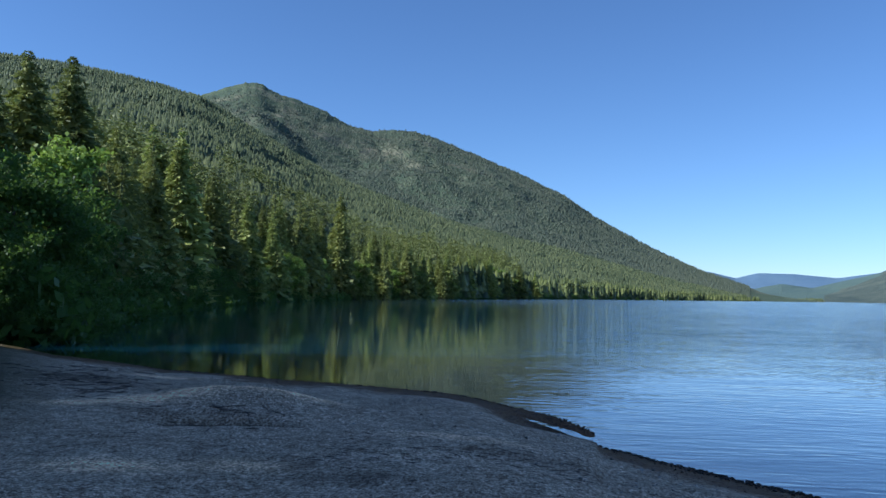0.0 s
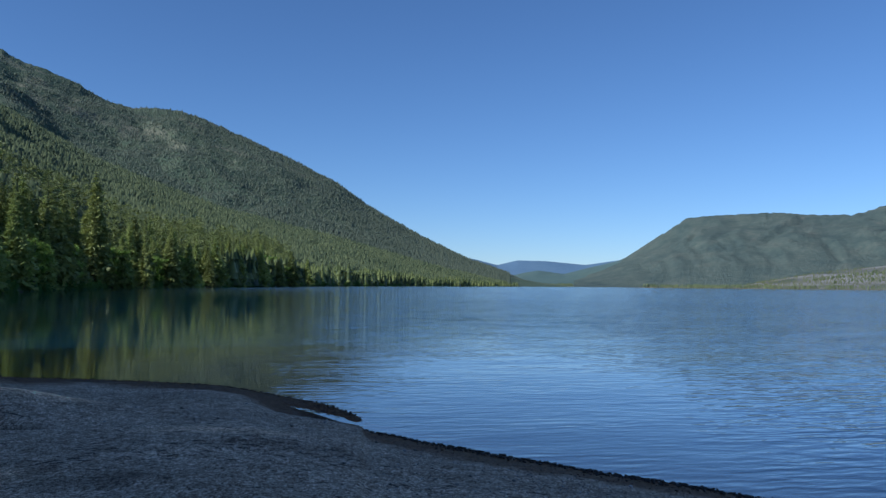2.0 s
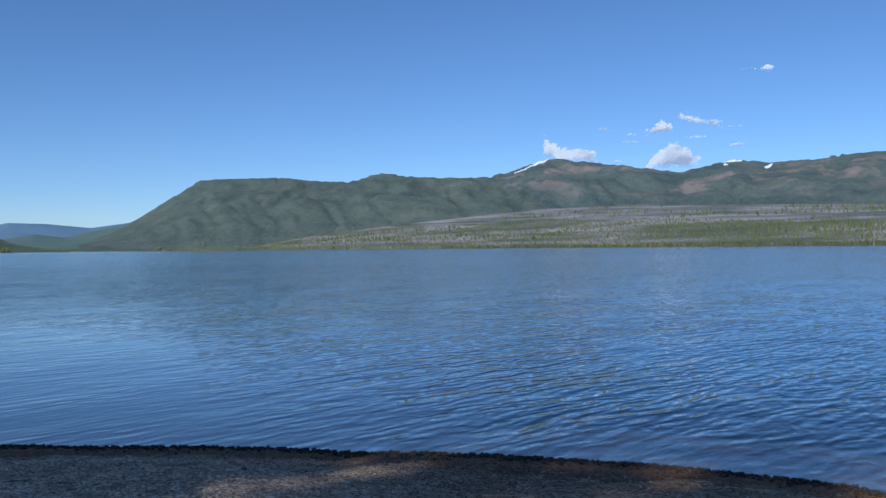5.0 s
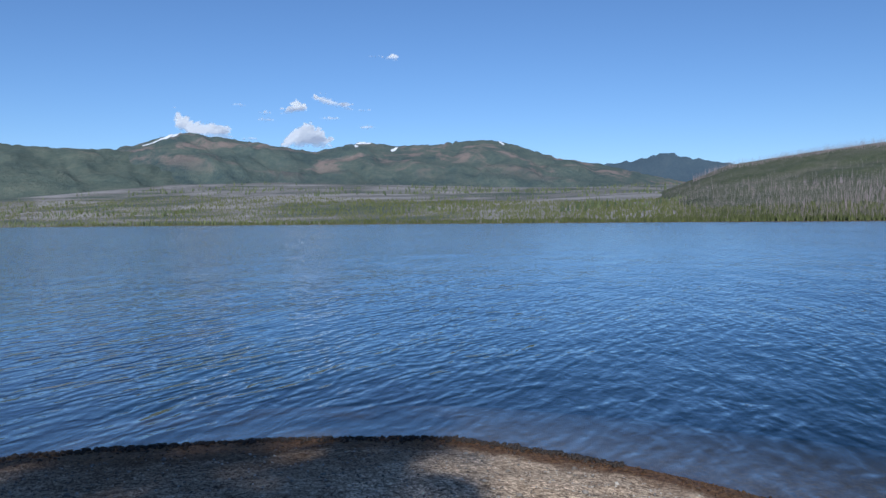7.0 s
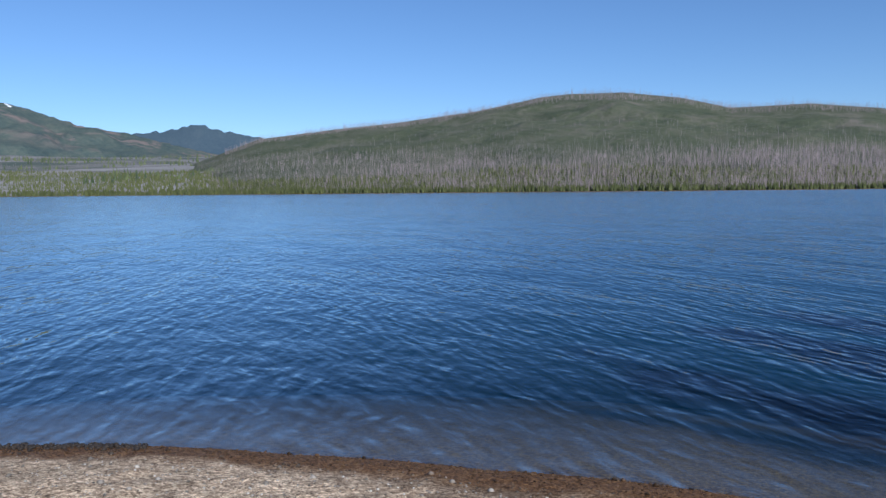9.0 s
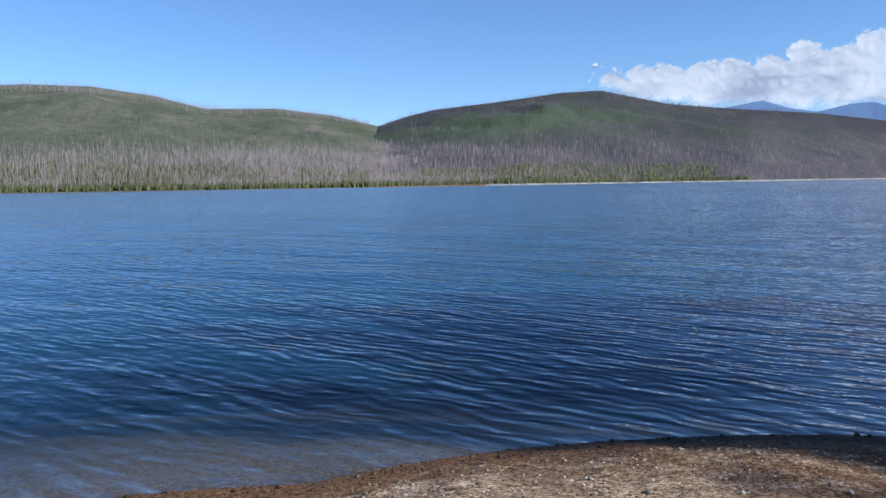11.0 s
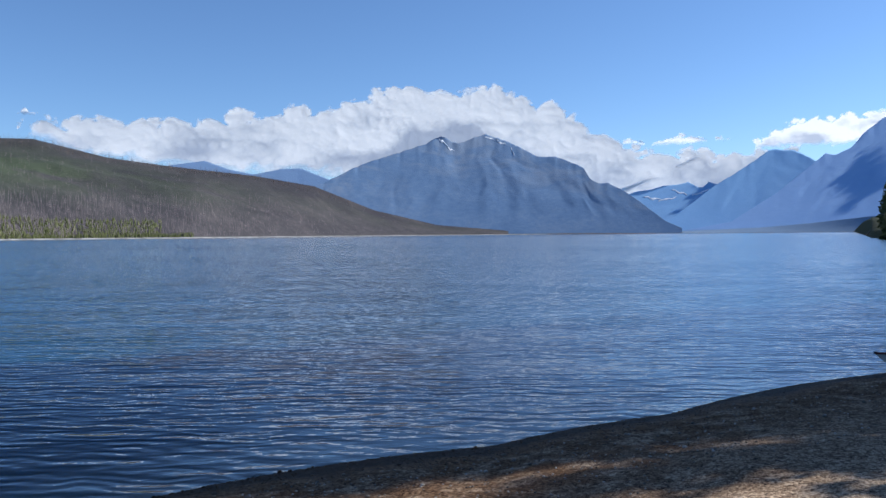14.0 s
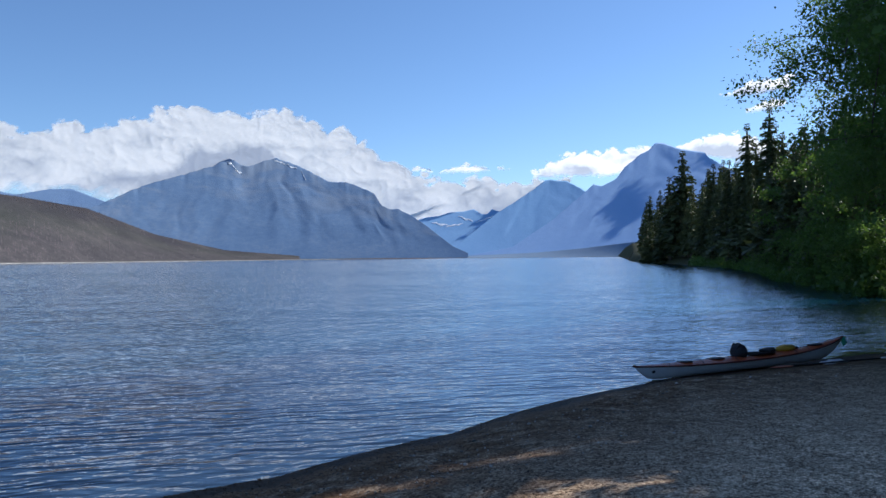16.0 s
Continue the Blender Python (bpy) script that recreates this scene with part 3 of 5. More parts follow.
BACK = [(-30, 9), (-20, 11.2), (-17.1, 13.3), (-15.4, 14.0), (-14.3, 14.32), (-13.3, 14.4), (-12.1, 13.8), (-10.6, 13.43), (-8.7, 12.8), (-6.9, 11.86), (-5.2, 11.49), (-3.7, 11.66), (-2.3, 11.58), (-0.4, 11.07), (1.0, 10.49), (2.9, 9.76), (4.2, 9.21), (5.8, 8.5), (8.7, 7.1), (11.0, 5.5), (14.5, 3.55), (17.9, 1.9), (20.3, 1.1), (22, 0.45), (23.5, 0.12), (25, 0.01)]
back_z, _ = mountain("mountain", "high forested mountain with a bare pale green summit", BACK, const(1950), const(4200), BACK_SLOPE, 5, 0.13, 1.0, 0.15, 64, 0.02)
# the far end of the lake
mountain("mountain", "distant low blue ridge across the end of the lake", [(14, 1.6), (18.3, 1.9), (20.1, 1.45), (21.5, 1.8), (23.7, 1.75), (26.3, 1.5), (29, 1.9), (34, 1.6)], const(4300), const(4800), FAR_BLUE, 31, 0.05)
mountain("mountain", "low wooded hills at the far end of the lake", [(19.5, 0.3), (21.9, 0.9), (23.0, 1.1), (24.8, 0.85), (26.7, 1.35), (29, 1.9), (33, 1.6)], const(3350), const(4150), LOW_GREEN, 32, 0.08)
mountain("mountain", "flat-topped green mountain with steep gullied sides", [(25.5, 0.4), (27.1, 1.1), (29, 2.0), (31, 3.3), (33.2, 4.75), (35.4, 4.9), (38.6, 5.0), (41.4, 4.8), (43.4, 4.7), (45.7, 5.4), (47.5, 5.1), (49.5, 5.0), (53.4, 5.0), (56, 4.6), (60, 3.5), (66, 2)],
         const(3000), const(4250), MESA, 33, 0.19, 0.85, rows=64, jag=0.05, ribs=1.0)
snow_z, _ = mountain("mountain", "broad green and tan mountain with snow streaks near its summits", [(44, 3.5), (50, 4.6), (53.4, 5.0), (55.3, 5.5), (57.7, 6.25), (59.4, 6.0), (61.9, 5.75), (64.8, 5.3), (66.8, 5.05), (69.9, 5.75), (72.3, 5.5), (74.8, 5.55), (77, 5.75), (79.8, 5.8), (81.6, 5.2), (83.8, 4.5), (86.7, 4.0), (90, 3.2), (98, 1.5)],
                     const(3100), const(4500), SNOWY, 34, 0.27, 0.9, jag=0.05, ribs=0.6)
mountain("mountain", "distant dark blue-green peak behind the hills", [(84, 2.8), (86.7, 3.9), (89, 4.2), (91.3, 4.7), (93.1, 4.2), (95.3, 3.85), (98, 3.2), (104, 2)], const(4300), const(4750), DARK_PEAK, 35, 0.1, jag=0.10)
# burnt country on the far shore
foot_far = lambda az: far_r(az) * 1.0 + 12
flat_z, _ = mountain("hill", "burnt foothills with pale dead trees and green regrowth", [(36, 0.02), (38.5, 0.5), (41, 0.95), (47, 1.7), (57, 2.7), (64, 2.9), (76, 2.6), (84, 2.4), (92, 2.5), (100, 2.4), (108, 1.5)], foot_far, const(3000), BURNT_FLAT, 36, 0.12, 0.8)
green_z, _ = mountain("hill", "rounded green hill regrown after a forest fire", [(80, 0.05), (85, 0.5), (89, 1.3), (92.5, 2.6), (95.3, 3.7), (100.6, 4.4), (104.5, 4.8), (110.6, 5.6), (115.2, 6.5), (117, 6.65), (120.8, 6.65), (124.6, 6.15), (127.8, 5.35), (132.6, 5.4), (136.6, 4.9), (139.5, 4.2), (144, 3.2), (150, 2)], foot_far, const(2100), GREEN_HILL, 37, 0.14, 0.95)
brown_z, _ = mountain("hill", "dark burnt hill with a green flank above the lake", [(120, 0.05), (126, 0.5), (131, 1.3), (135, 2.5), (137.5, 3.5), (139.4, 4.1), (141.6, 4.8), (143.5, 5.25), (147.9, 5.7), (152.6, 6.25), (155.3, 6.3), (159.7, 5.25), (163.8, 4.75), (169.1, 4.2), (173.2, 3.5), (177.4, 1.8), (181.9, 0.7), (187, 0.25)], lambda az: far_r(az) + 12,
                      steps([120, 132, 165, 178, 187], [1900, 2000, 2300, 3000, 3700]), BROWN_HILL, 38, 0.14, 0.95)
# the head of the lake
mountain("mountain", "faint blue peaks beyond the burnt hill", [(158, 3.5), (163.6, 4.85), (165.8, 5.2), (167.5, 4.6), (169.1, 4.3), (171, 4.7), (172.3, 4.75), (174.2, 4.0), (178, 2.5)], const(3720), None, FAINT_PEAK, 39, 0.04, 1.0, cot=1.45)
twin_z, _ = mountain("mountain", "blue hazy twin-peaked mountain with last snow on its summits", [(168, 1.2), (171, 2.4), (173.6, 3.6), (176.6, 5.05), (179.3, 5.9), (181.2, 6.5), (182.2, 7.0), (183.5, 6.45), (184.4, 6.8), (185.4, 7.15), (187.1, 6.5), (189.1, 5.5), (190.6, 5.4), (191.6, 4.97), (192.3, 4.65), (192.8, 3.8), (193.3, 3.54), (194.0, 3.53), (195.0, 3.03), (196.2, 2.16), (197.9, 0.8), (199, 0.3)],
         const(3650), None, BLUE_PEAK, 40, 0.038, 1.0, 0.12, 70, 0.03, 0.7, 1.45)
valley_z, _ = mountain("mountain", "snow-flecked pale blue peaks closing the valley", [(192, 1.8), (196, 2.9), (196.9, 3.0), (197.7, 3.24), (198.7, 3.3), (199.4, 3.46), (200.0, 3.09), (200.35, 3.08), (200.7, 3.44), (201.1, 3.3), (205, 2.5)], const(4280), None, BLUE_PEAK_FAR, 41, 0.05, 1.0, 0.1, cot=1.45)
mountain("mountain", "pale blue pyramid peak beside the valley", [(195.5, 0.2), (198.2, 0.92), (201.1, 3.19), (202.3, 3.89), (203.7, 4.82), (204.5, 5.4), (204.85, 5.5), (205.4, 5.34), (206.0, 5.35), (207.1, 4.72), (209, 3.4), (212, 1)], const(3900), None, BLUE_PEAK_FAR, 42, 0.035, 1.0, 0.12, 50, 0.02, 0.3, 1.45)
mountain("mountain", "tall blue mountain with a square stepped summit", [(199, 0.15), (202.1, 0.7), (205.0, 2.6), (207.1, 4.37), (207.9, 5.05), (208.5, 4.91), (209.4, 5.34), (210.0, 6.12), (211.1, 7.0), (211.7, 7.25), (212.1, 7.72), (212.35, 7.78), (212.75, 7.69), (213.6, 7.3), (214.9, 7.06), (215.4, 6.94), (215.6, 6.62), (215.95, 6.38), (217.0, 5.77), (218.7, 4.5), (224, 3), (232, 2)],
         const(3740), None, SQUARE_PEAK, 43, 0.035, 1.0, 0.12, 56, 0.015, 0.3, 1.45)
mountain("hill", "low wooded ridge in haze blue at the head of the lake", [(196, 0.02), (200, 0.15), (204, 0.3), (207, 0.55), (211, 1.0), (216, 1.5), (222, 2)], const(3640), const(3715), LOW_HAZE, 44, 0.05)

# ---- trees ----
def conifer_crown(name, seed, whorls=26, arms=7, spread=0.15, base=0.10, droop=0.35, ragged=0.3, material=None, sprays=9, fat=1.0, corners=4):
    """Needle crown of a conifer of height 1: whorls of drooping boughs, each a fan of small needle sprays."""
    g = np.random.default_rng(seed)
    out_v = []
    for k in range(whorls):
        h = base + (0.985 - base) * (k + g.uniform(-0.9, 0.9)) / (whorls - 1)
        h = min(max(h, base), 0.985)
        span = spread * (1 - h) ** 0.88 * (0.55 + 0.45 * min(1, (h - base) / 0.15 + 0.5)) + 0.008
        for j in range(arms):
            if g.random() < 0.08:
                continue
            a = 2 * math.pi * (j + g.uniform(-0.35, 0.35)) / arms + k * 1.3
            length = span * (1 + g.uniform(-ragged, ragged)) * (1 + (1 - h) ** 0.5 * (-0.4 + 0.75 * float(vnoise(np.array(3.0 + 0.8 * math.cos(a) + seed), np.array(h * 11 + 0.8 * math.sin(a)), seed))))
            out = np.array([math.cos(a), math.sin(a), 0])
            side = np.array([-math.sin(a), math.cos(a), 0])
            lift, sag = 0.30 + g.uniform(-0.25, 0.3), droop * g.uniform(0.5, 1.3)
            t = np.linspace(0.18, 0.92, sprays) + g.uniform(-0.05, 0.05, sprays)
            t[-1] = 0.8
            root = out * (length * t)[:, None] + np.array([0, 0, 1.0]) * (h + length * (lift * t - sag * 1.9 * t * t))[:, None]
            turn = np.where(np.arange(sprays) % 2 == 0, 1, -1) * g.uniform(0.35, 1.15, sprays)
            turn[-1] = 0.0
            d = out * np.cos(turn)[:, None] + side * np.sin(turn)[:, None]
            d[:, 2] = g.uniform(-0.75, 0.12, sprays)
            ln = (length * 0.40 * fat * (1.2 - 0.55 * t) * g.uniform(0.7, 1.35, sprays) + 0.004)[:, None]
            w = np.cross(d, np.array([0, 0, 1.0])) + g.normal(0, 0.85, (sprays, 3))
            w = w / np.linalg.norm(w, axis=1)[:, None] * ln * 0.30
            if corners == 4:
                out_v.append(np.stack([root, root + d * ln * 0.55 + w, root + d * ln, root + d * ln * 0.55 - w], 1).reshape(-1, 3))
            else:
                out_v.append(np.stack([root, root + d * ln * 1.05 + w * 1.2, root + d * ln * 0.85 - w * 1.2], 1).reshape(-1, 3))
    v = np.concatenate(out_v)
    f = np.arange(len(v)).reshape(-1, corners)
    if sprays > 6:
        # the dense heart of twigs round the trunk
        rings, sides = 9, 8
        hs = np.linspace(base + 0.02, 0.93, rings)
        a = np.arange(sides) * 2 * math.pi / sides
        rad = (spread * (1 - hs) ** 0.88 * 0.42)[:, None] * g.uniform(0.6, 1.25, (rings, sides))
        core = np.stack([np.cos(a) * rad, np.sin(a) * rad, hs[:, None] + g.uniform(-0.02, 0.02, (rings, sides))], -1).reshape(-1, 3)
        i = np.arange(rings - 1)[:, None] * sides + np.arange(sides)
        j = np.arange(rings - 1)[:, None] * sides + (np.arange(sides) + 1) % sides
        tri = np.concatenate([np.stack([i, j, j + sides], -1).reshape(-1, 3), np.stack([i, j + sides, i + sides], -1).reshape(-1, 3)])
        f = np.concatenate([f, tri + len(v)])
        v = np.concatenate([v, core])
    return mesh_from(name, v, f, material or NEEDLES)


def tube(path, radii, sides=7):
    """Tapered round limb along a list of points."""
    verts, faces = [], []
    for i, (p, r) in enumerate(zip(path, radii)):
        p = Vector(p)
        d = (Vector(path[min(i + 1, len(path) - 1)]) - Vector(path[max(i - 1, 0)])).normalized()
        u = d.cross(Vector((0.31, 0.2, 0.93)) if abs(d.z) < 0.8 else Vector((1, 0.1, 0))).normalized()
        w = d.cross(u)
        for k in range(sides):
            t = 2 * math.pi * k / sides
            verts.append(tuple(p + u * math.cos(t) * r + w * math.sin(t) * r))
        if i:
            for k in range(sides):
                a, b = (i - 1) * sides + k, (i - 1) * sides + (k + 1) % sides
                faces.append((a, b, b + sides, a + sides))
    return verts, faces


def join(pieces):
    verts, faces = [], []
    for v, f in pieces:
        n = len(verts)
        verts += list(v)
        faces += [tuple(i + n for i in q) for q in f]
    return verts, faces


def make_conifer(seed, label, **shape):
    thing = new("conifer_tree")
    tv, tf = tube([(0, 0, -0.03), (0.002, 0, 0.3), (0, 0.002, 0.7), (0, 0, 0.98)], [0.014, 0.011, 0.006, 0.001], 7)
    part("trunk", mesh_from("trunk", tv, tf, BARK, True), None, thing)
    part("crown", conifer_crown("crown", seed, **shape), None, thing)
    return tagged(thing, label, "tree", group="conifers along the shore")


def make_broadleaf(name, seed, height, spread, leaves, leaf, label, material, lean=(0, 0), low=0.25, limbs=9, group="broad-leaved trees along the shore", twigs_each=4, loose=0.155):
    """A tapered, forking trunk and a crown of single leaves gathered in loose sprays on its twigs."""
    g = np.random.default_rng(seed)
    thing = new(name)
    wood, tips = [], []
    top = Vector((lean[0], lean[1], height * 0.86))
    spine = [Vector((0, 0, -0.3)), Vector((lean[0] * 0.12, lean[1] * 0.12, height * 0.3)), Vector((lean[0] * 0.5, lean[1] * 0.5, height * 0.62)), top]
    r0 = height * 0.016
    wood.append(tube(spine, [r0 * 1.3, r0, r0 * 0.6, r0 * 0.15], 8))
    for k in range(limbs):
        h = low + (0.92 - low) * k / (limbs - 1)
        f = h * 3 * 0.86
        i = min(int(f), 2)
        start = spine[i].lerp(spine[i + 1], f - i)
        a = k * 2.4 + g.uniform(-0.4, 0.4)
        reach = spread * (1.0 - 0.55 * abs(h - 0.45) * 1.5) * g.uniform(0.75, 1.15)
        end = start + Vector((math.cos(a) * reach, math.sin(a) * reach, height * g.uniform(0.04, 0.16)))
        mid = start.lerp(end, 0.5) + Vector((0, 0, height * 0.035))
        wood.append(tube([start, mid, end], [r0 * 0.42, r0 * 0.25, r0 * 0.06], 6))
        tips += [(start.lerp(mid, 0.7), 0.5), (mid, 0.8), (mid.lerp(end, 0.5), 0.9), (end, 0.8)]
        for j in range(twigs_each):
            s = start.lerp(end, g.uniform(0.35, 0.95))
            e = s + Vector((g.normal(0, 1), g.normal(0, 1), g.normal(0.1, 0.7))) * spread * 0.26
            wood.append(tube([s, s.lerp(e, 0.5) + Vector((0, 0, 0.02 * height)), e], [r0 * 0.14, r0 * 0.09, r0 * 0.03], 5))
            tips += [(s.lerp(e, 0.6), 0.6), (e, 0.6)]
    tips.append((top, 0.6))
    wv, wf = join(wood)
    part("trunk", mesh_from("trunk", wv, wf, BARK, True), None, thing)
    pick = g.integers(0, len(tips), leaves)
    centre = np.array([tuple(t[0]) for t in tips])[pick]
    size = np.array([t[1] for t in tips])[pick]
    off = g.normal(0, 1, (leaves, 3)) * (spread * loose * size)[:, None]
    off[:, 2] *= 0.75
    c = centre + off
    c[:, 2] = np.maximum(c[:, 2], 0.15 + g.random(leaves) * 0.5)
    n = g.normal(0, 1, (leaves, 3)) + np.array([0, 0, 0.8])
    n /= np.linalg.norm(n, axis=1)[:, None]
    t = np.cross(n, g.normal(0, 1, (leaves, 3)))
    t /= np.linalg.norm(t, axis=1)[:, None]
    b = np.cross(n, t)
    ln = leaf * g.uniform(0.6, 1.3, leaves)[:, None]
    v = np.stack([c - t * ln * 0.6, c + b * ln * 0.36 + n * ln * 0.1, c + t * ln * 0.6, c - b * ln * 0.36 + n * ln * 0.1], 1).reshape(-1, 3)
    f = np.arange(leaves * 4).reshape(-1, 4)
    part("crown", mesh_from("crown", v, f, material), None, thing)
    return tagged(thing, label, "tree", group=group)


def place(ob, az, r, size, turn, first=False, sink=0.0):
    p = at(np.array(az, float), np.array(r, float))
    z = float(ground_z(p[0], p[1])) - sink
    if -29 < az < 22 and r > far_r(az) * 1.06 + 40:
        z = max(z, float(front_z(np.array(az, float), np.array(r, float))) - sink)
    m = pose(float(p[0]), float(p[1]), z, 0, 0, turn)
    if first:
        ob.matrix_basis = m @ Matrix.Diagonal((size, size, size, 1))
        return ob
    o = copy_thing(ob, m)
    o.scale = (size, size, size)
    return o


SPRUCE = make_conifer(1, "tall narrow spruce on the wooded lake shore", whorls=58, arms=7, spread=0.16, droop=0.48, ragged=0.4, sprays=12, fat=0.9, corners=3)
FIR = make_conifer(2, "broad shaggy fir on the wooded lake shore", whorls=56, arms=8, spread=0.2, droop=0.36, ragged=0.45, sprays=12, fat=0.9, corners=3)
LARCH = make_conifer(3, "slim pointed conifer with sparse boughs", whorls=44, arms=6, spread=0.125, base=0.14, ragged=0.45, corners=3)
GRAND = make_conifer(5, "tall dense fir with hanging boughs at the cove", whorls=62, arms=7, spread=0.22, droop=0.34, ragged=0.5, sprays=16, fat=0.75, corners=3)
YOUNG = make_conifer(4, "young dense conifer reaching low to the water's edge", whorls=46, arms=8, spread=0.2, material=NEEDLES_SUNLIT, base=0.03, ragged=0.3, corners=3)
# trees of the point: their shade is put into darker needles
SHADED_SPRUCE = make_conifer(7, "narrow spruce with shade-toned needles on the wooded point", whorls=50, arms=7, spread=0.15, droop=0.5, ragged=0.55, sprays=10, fat=0.95, corners=3, material=NEEDLES_SHADED)
SHADED_FIR = make_conifer(8, "shaggy fir with shade-toned needles on the wooded point", whorls=46, arms=7, spread=0.19, droop=0.38, ragged=0.55, sprays=11, fat=0.95, corners=3, material=NEEDLES_SHADED)
SHADED_SLIM = make_conifer(9, "slim ragged spruce with bare gaps on the wooded point", whorls=34, arms=6, spread=0.12, base=0.2, droop=0.45, ragged=0.6, sprays=9, corners=3, material=NEEDLES_SHADED)
used = set()


def plant(kind, az, r, h, turn=None):
    turn = random.uniform(0, 360) if turn is None else turn
    first = kind.name not in used
    used.add(kind.name)
    return place(kind, az, r, h, turn, first, 0.1)


# single trees that stand out along the near left shore: kind, heading, distance, height
for kind, az, r, h in [(GRAND, -27.8, 62, 17.6), (GRAND, -26.6, 66, 14.5), (GRAND, -25.2, 68, 19.3), (GRAND, -29.6, 58, 14.5), (GRAND, -22.4, 84, 17), (GRAND, -20.2, 104, 18), (SPRUCE, -18.6, 118, 22.0), (SPRUCE, -17.6, 126, 20),
                       (FIR, -16.2, 150, 23), (FIR, -20.6, 100, 15), (LARCH, -14.6, 158, 20), (YOUNG, -12.0, 200, 21.0), (YOUNG, -10.2, 220, 16), (SPRUCE, -7.35, 292, 38.5),
                       (YOUNG, -13.3, 175, 13), (YOUNG, -9.2, 245, 18), (LARCH, -8.3, 262, 17), (YOUNG, -5.6, 300, 22), (LARCH, -4.2, 320, 25), (FIR, -2.6, 350, 26), (YOUNG, -1.4, 372, 27),
                       (FIR, 5.5, 600, 31), (FIR, 4.6, 560, 24), (YOUNG, 6.6, 670, 24)]:
    plant(kind, az, r, h)
random.seed(4)
SHORE_Y, SHORE_X = [36, 60, 93, 137, 277, 491, 789], [-18, -24.8, -31.7, -37, -35.6, 23.4, 121]
shore_x = lambda y: np.interp(y, SHORE_Y, SHORE_X)
for k in range(34):
    az = random.uniform(-28, -19)
    r = float(far_r(np.array(az))) * random.uniform(1.03, 1.3) + random.uniform(1, 8)
    plant(random.choice([SPRUCE, GRAND, LARCH]), az, r, min(random.uniform(12, 20), r * 0.17))
# a sunlit front row on the far side of the cove
for k in range(75):
    y = 105 + 430 * random.random() ** 1.25
    x = float(shore_x(y)) - random.uniform(2.5, 12)
    h = random.uniform(13, 24) + 5 * min(1.0, y / 300)
    plant(random.choice([YOUNG, YOUNG, SPRUCE, LARCH, FIR]), math.degrees(math.atan2(x, y)), math.hypot(x, y), h)
# the wooded point: spires that stand out, and lower trees between and behind them
for kind, az, r, h in [(SHADED_SLIM, 211.2, 262, 15), (SHADED_FIR, 211.7, 258, 21), (SHADED_SPRUCE, 212.4, 246, 22.5), (SHADED_SPRUCE, 213.0, 240, 24.5), (SHADED_FIR, 213.9, 235, 30.5), (SHADED_SPRUCE, 214.5, 222, 19), (SHADED_SLIM, 215.2, 205, 18.5),
                       (SHADED_SPRUCE, 215.9, 200, 22), (SHADED_SLIM, 216.4, 190, 20), (SHADED_SPRUCE, 216.9, 170, 20), (SHADED_SPRUCE, 218.05, 150, 24), (SHADED_SLIM, 218.6, 142, 20), (SHADED_SPRUCE, 219.45, 140, 24.2), (SHADED_FIR, 220.2, 120, 17), (SHADED_SPRUCE, 221.3, 96, 14.5)]:
    plant(kind, az, r, h)
crowns = lambda az: math.tan(radians(float(np.interp(az, [210.8, 211.7, 213, 214.5, 216, 217.5, 219, 221, 224, 228], [2.4, 4.0, 4.9, 4.4, 5.2, 6.0, 7.0, 7.6, 8.4, 9.0]))))
for k in range(58):
    az = random.uniform(211.3, 227)
    r = float(far_r(np.array(az))) * random.uniform(1.03, 1.25) + random.uniform(1, 8)
    plant(random.choice([SHADED_SPRUCE, SHADED_FIR, SHADED_SLIM]), az, r, max(4, (r * crowns(az) + 1) * random.uniform(0.55, 1.0)))
for k in range(44):
    az = random.uniform(214, 227.5)
    r = max(float(far_r(np.array(min(az, 226.0)))) * 1.2 + 10, 75) + 75 * random.random()
    plant(random.choice([SHADED_SPRUCE, SHADED_FIR, SHADED_FIR, SHADED_SLIM]), az, r, (r * crowns(az) + 1) * random.uniform(0.72, 1.06))
# unseen wood added inland behind the point to keep its shore in shade
for k in range(46):
    az = random.uniform(227.5, 244)
    r = random.uniform(88, 170)
    plant(random.choice([SHADED_SPRUCE, SHADED_FIR]), az, r, random.uniform(15, 23))
# tall firs added out of view, back from the cove, to shade the alders there
for az, r, h in [(-42, 51, 17), (-45, 46, 16), (-48, 56, 20)]:
    plant(random.choice([GRAND, FIR]), az, r, h)
# unseen trees behind the beach, set out so that their shade falls on it
for row, u in enumerate((17, 25, 33)):
    for k in range(9):
        v = 2.8 + 3.1 * k + random.uniform(-0.9, 0.9) + (row % 2) * 1.5
        if k and random.random() < 0.12:
            continue
        # u metres towards the sun, v metres across
        plant(LARCH if k < 2 else random.choice([SPRUCE, FIR, FIR]), 257 + math.degrees(math.atan2(v, u)), math.hypot(u, v), min((u + 12) / 1.48 + random.uniform(0, 4), 34) * (0.84 if k == 0 else 1.0))
for u, v, h in [(17, 1.2, 18.8), (32, -5.8, 20), (30, -9.0, 21), (27, -4.0, 15.5), (32, -11, 26), (38, -13.5, 30), (36, -10.8, 28), (44, -16, 32), (48, -13, 33), (36, -7.9, 28)]:
    plant(LARCH if v > -9 else random.choice([SPRUCE, FIR]), 257 + math.degrees(math.atan2(v, u)), math.hypot(u, v), h)
# unseen larch added to widen the shade on the beach
plant(LARCH, 258.6, 24, 22.4, 40)

# broad-leaved bushes and trees
ALDER = make_broadleaf("broadleaf_tree", 11, 10.0, 4.2, 12500, 0.24, "dense green alder at the edge of the beach", LEAVES, low=0.12, limbs=13)
place(ALDER, -28.2, 47, 0.9, 20, True)
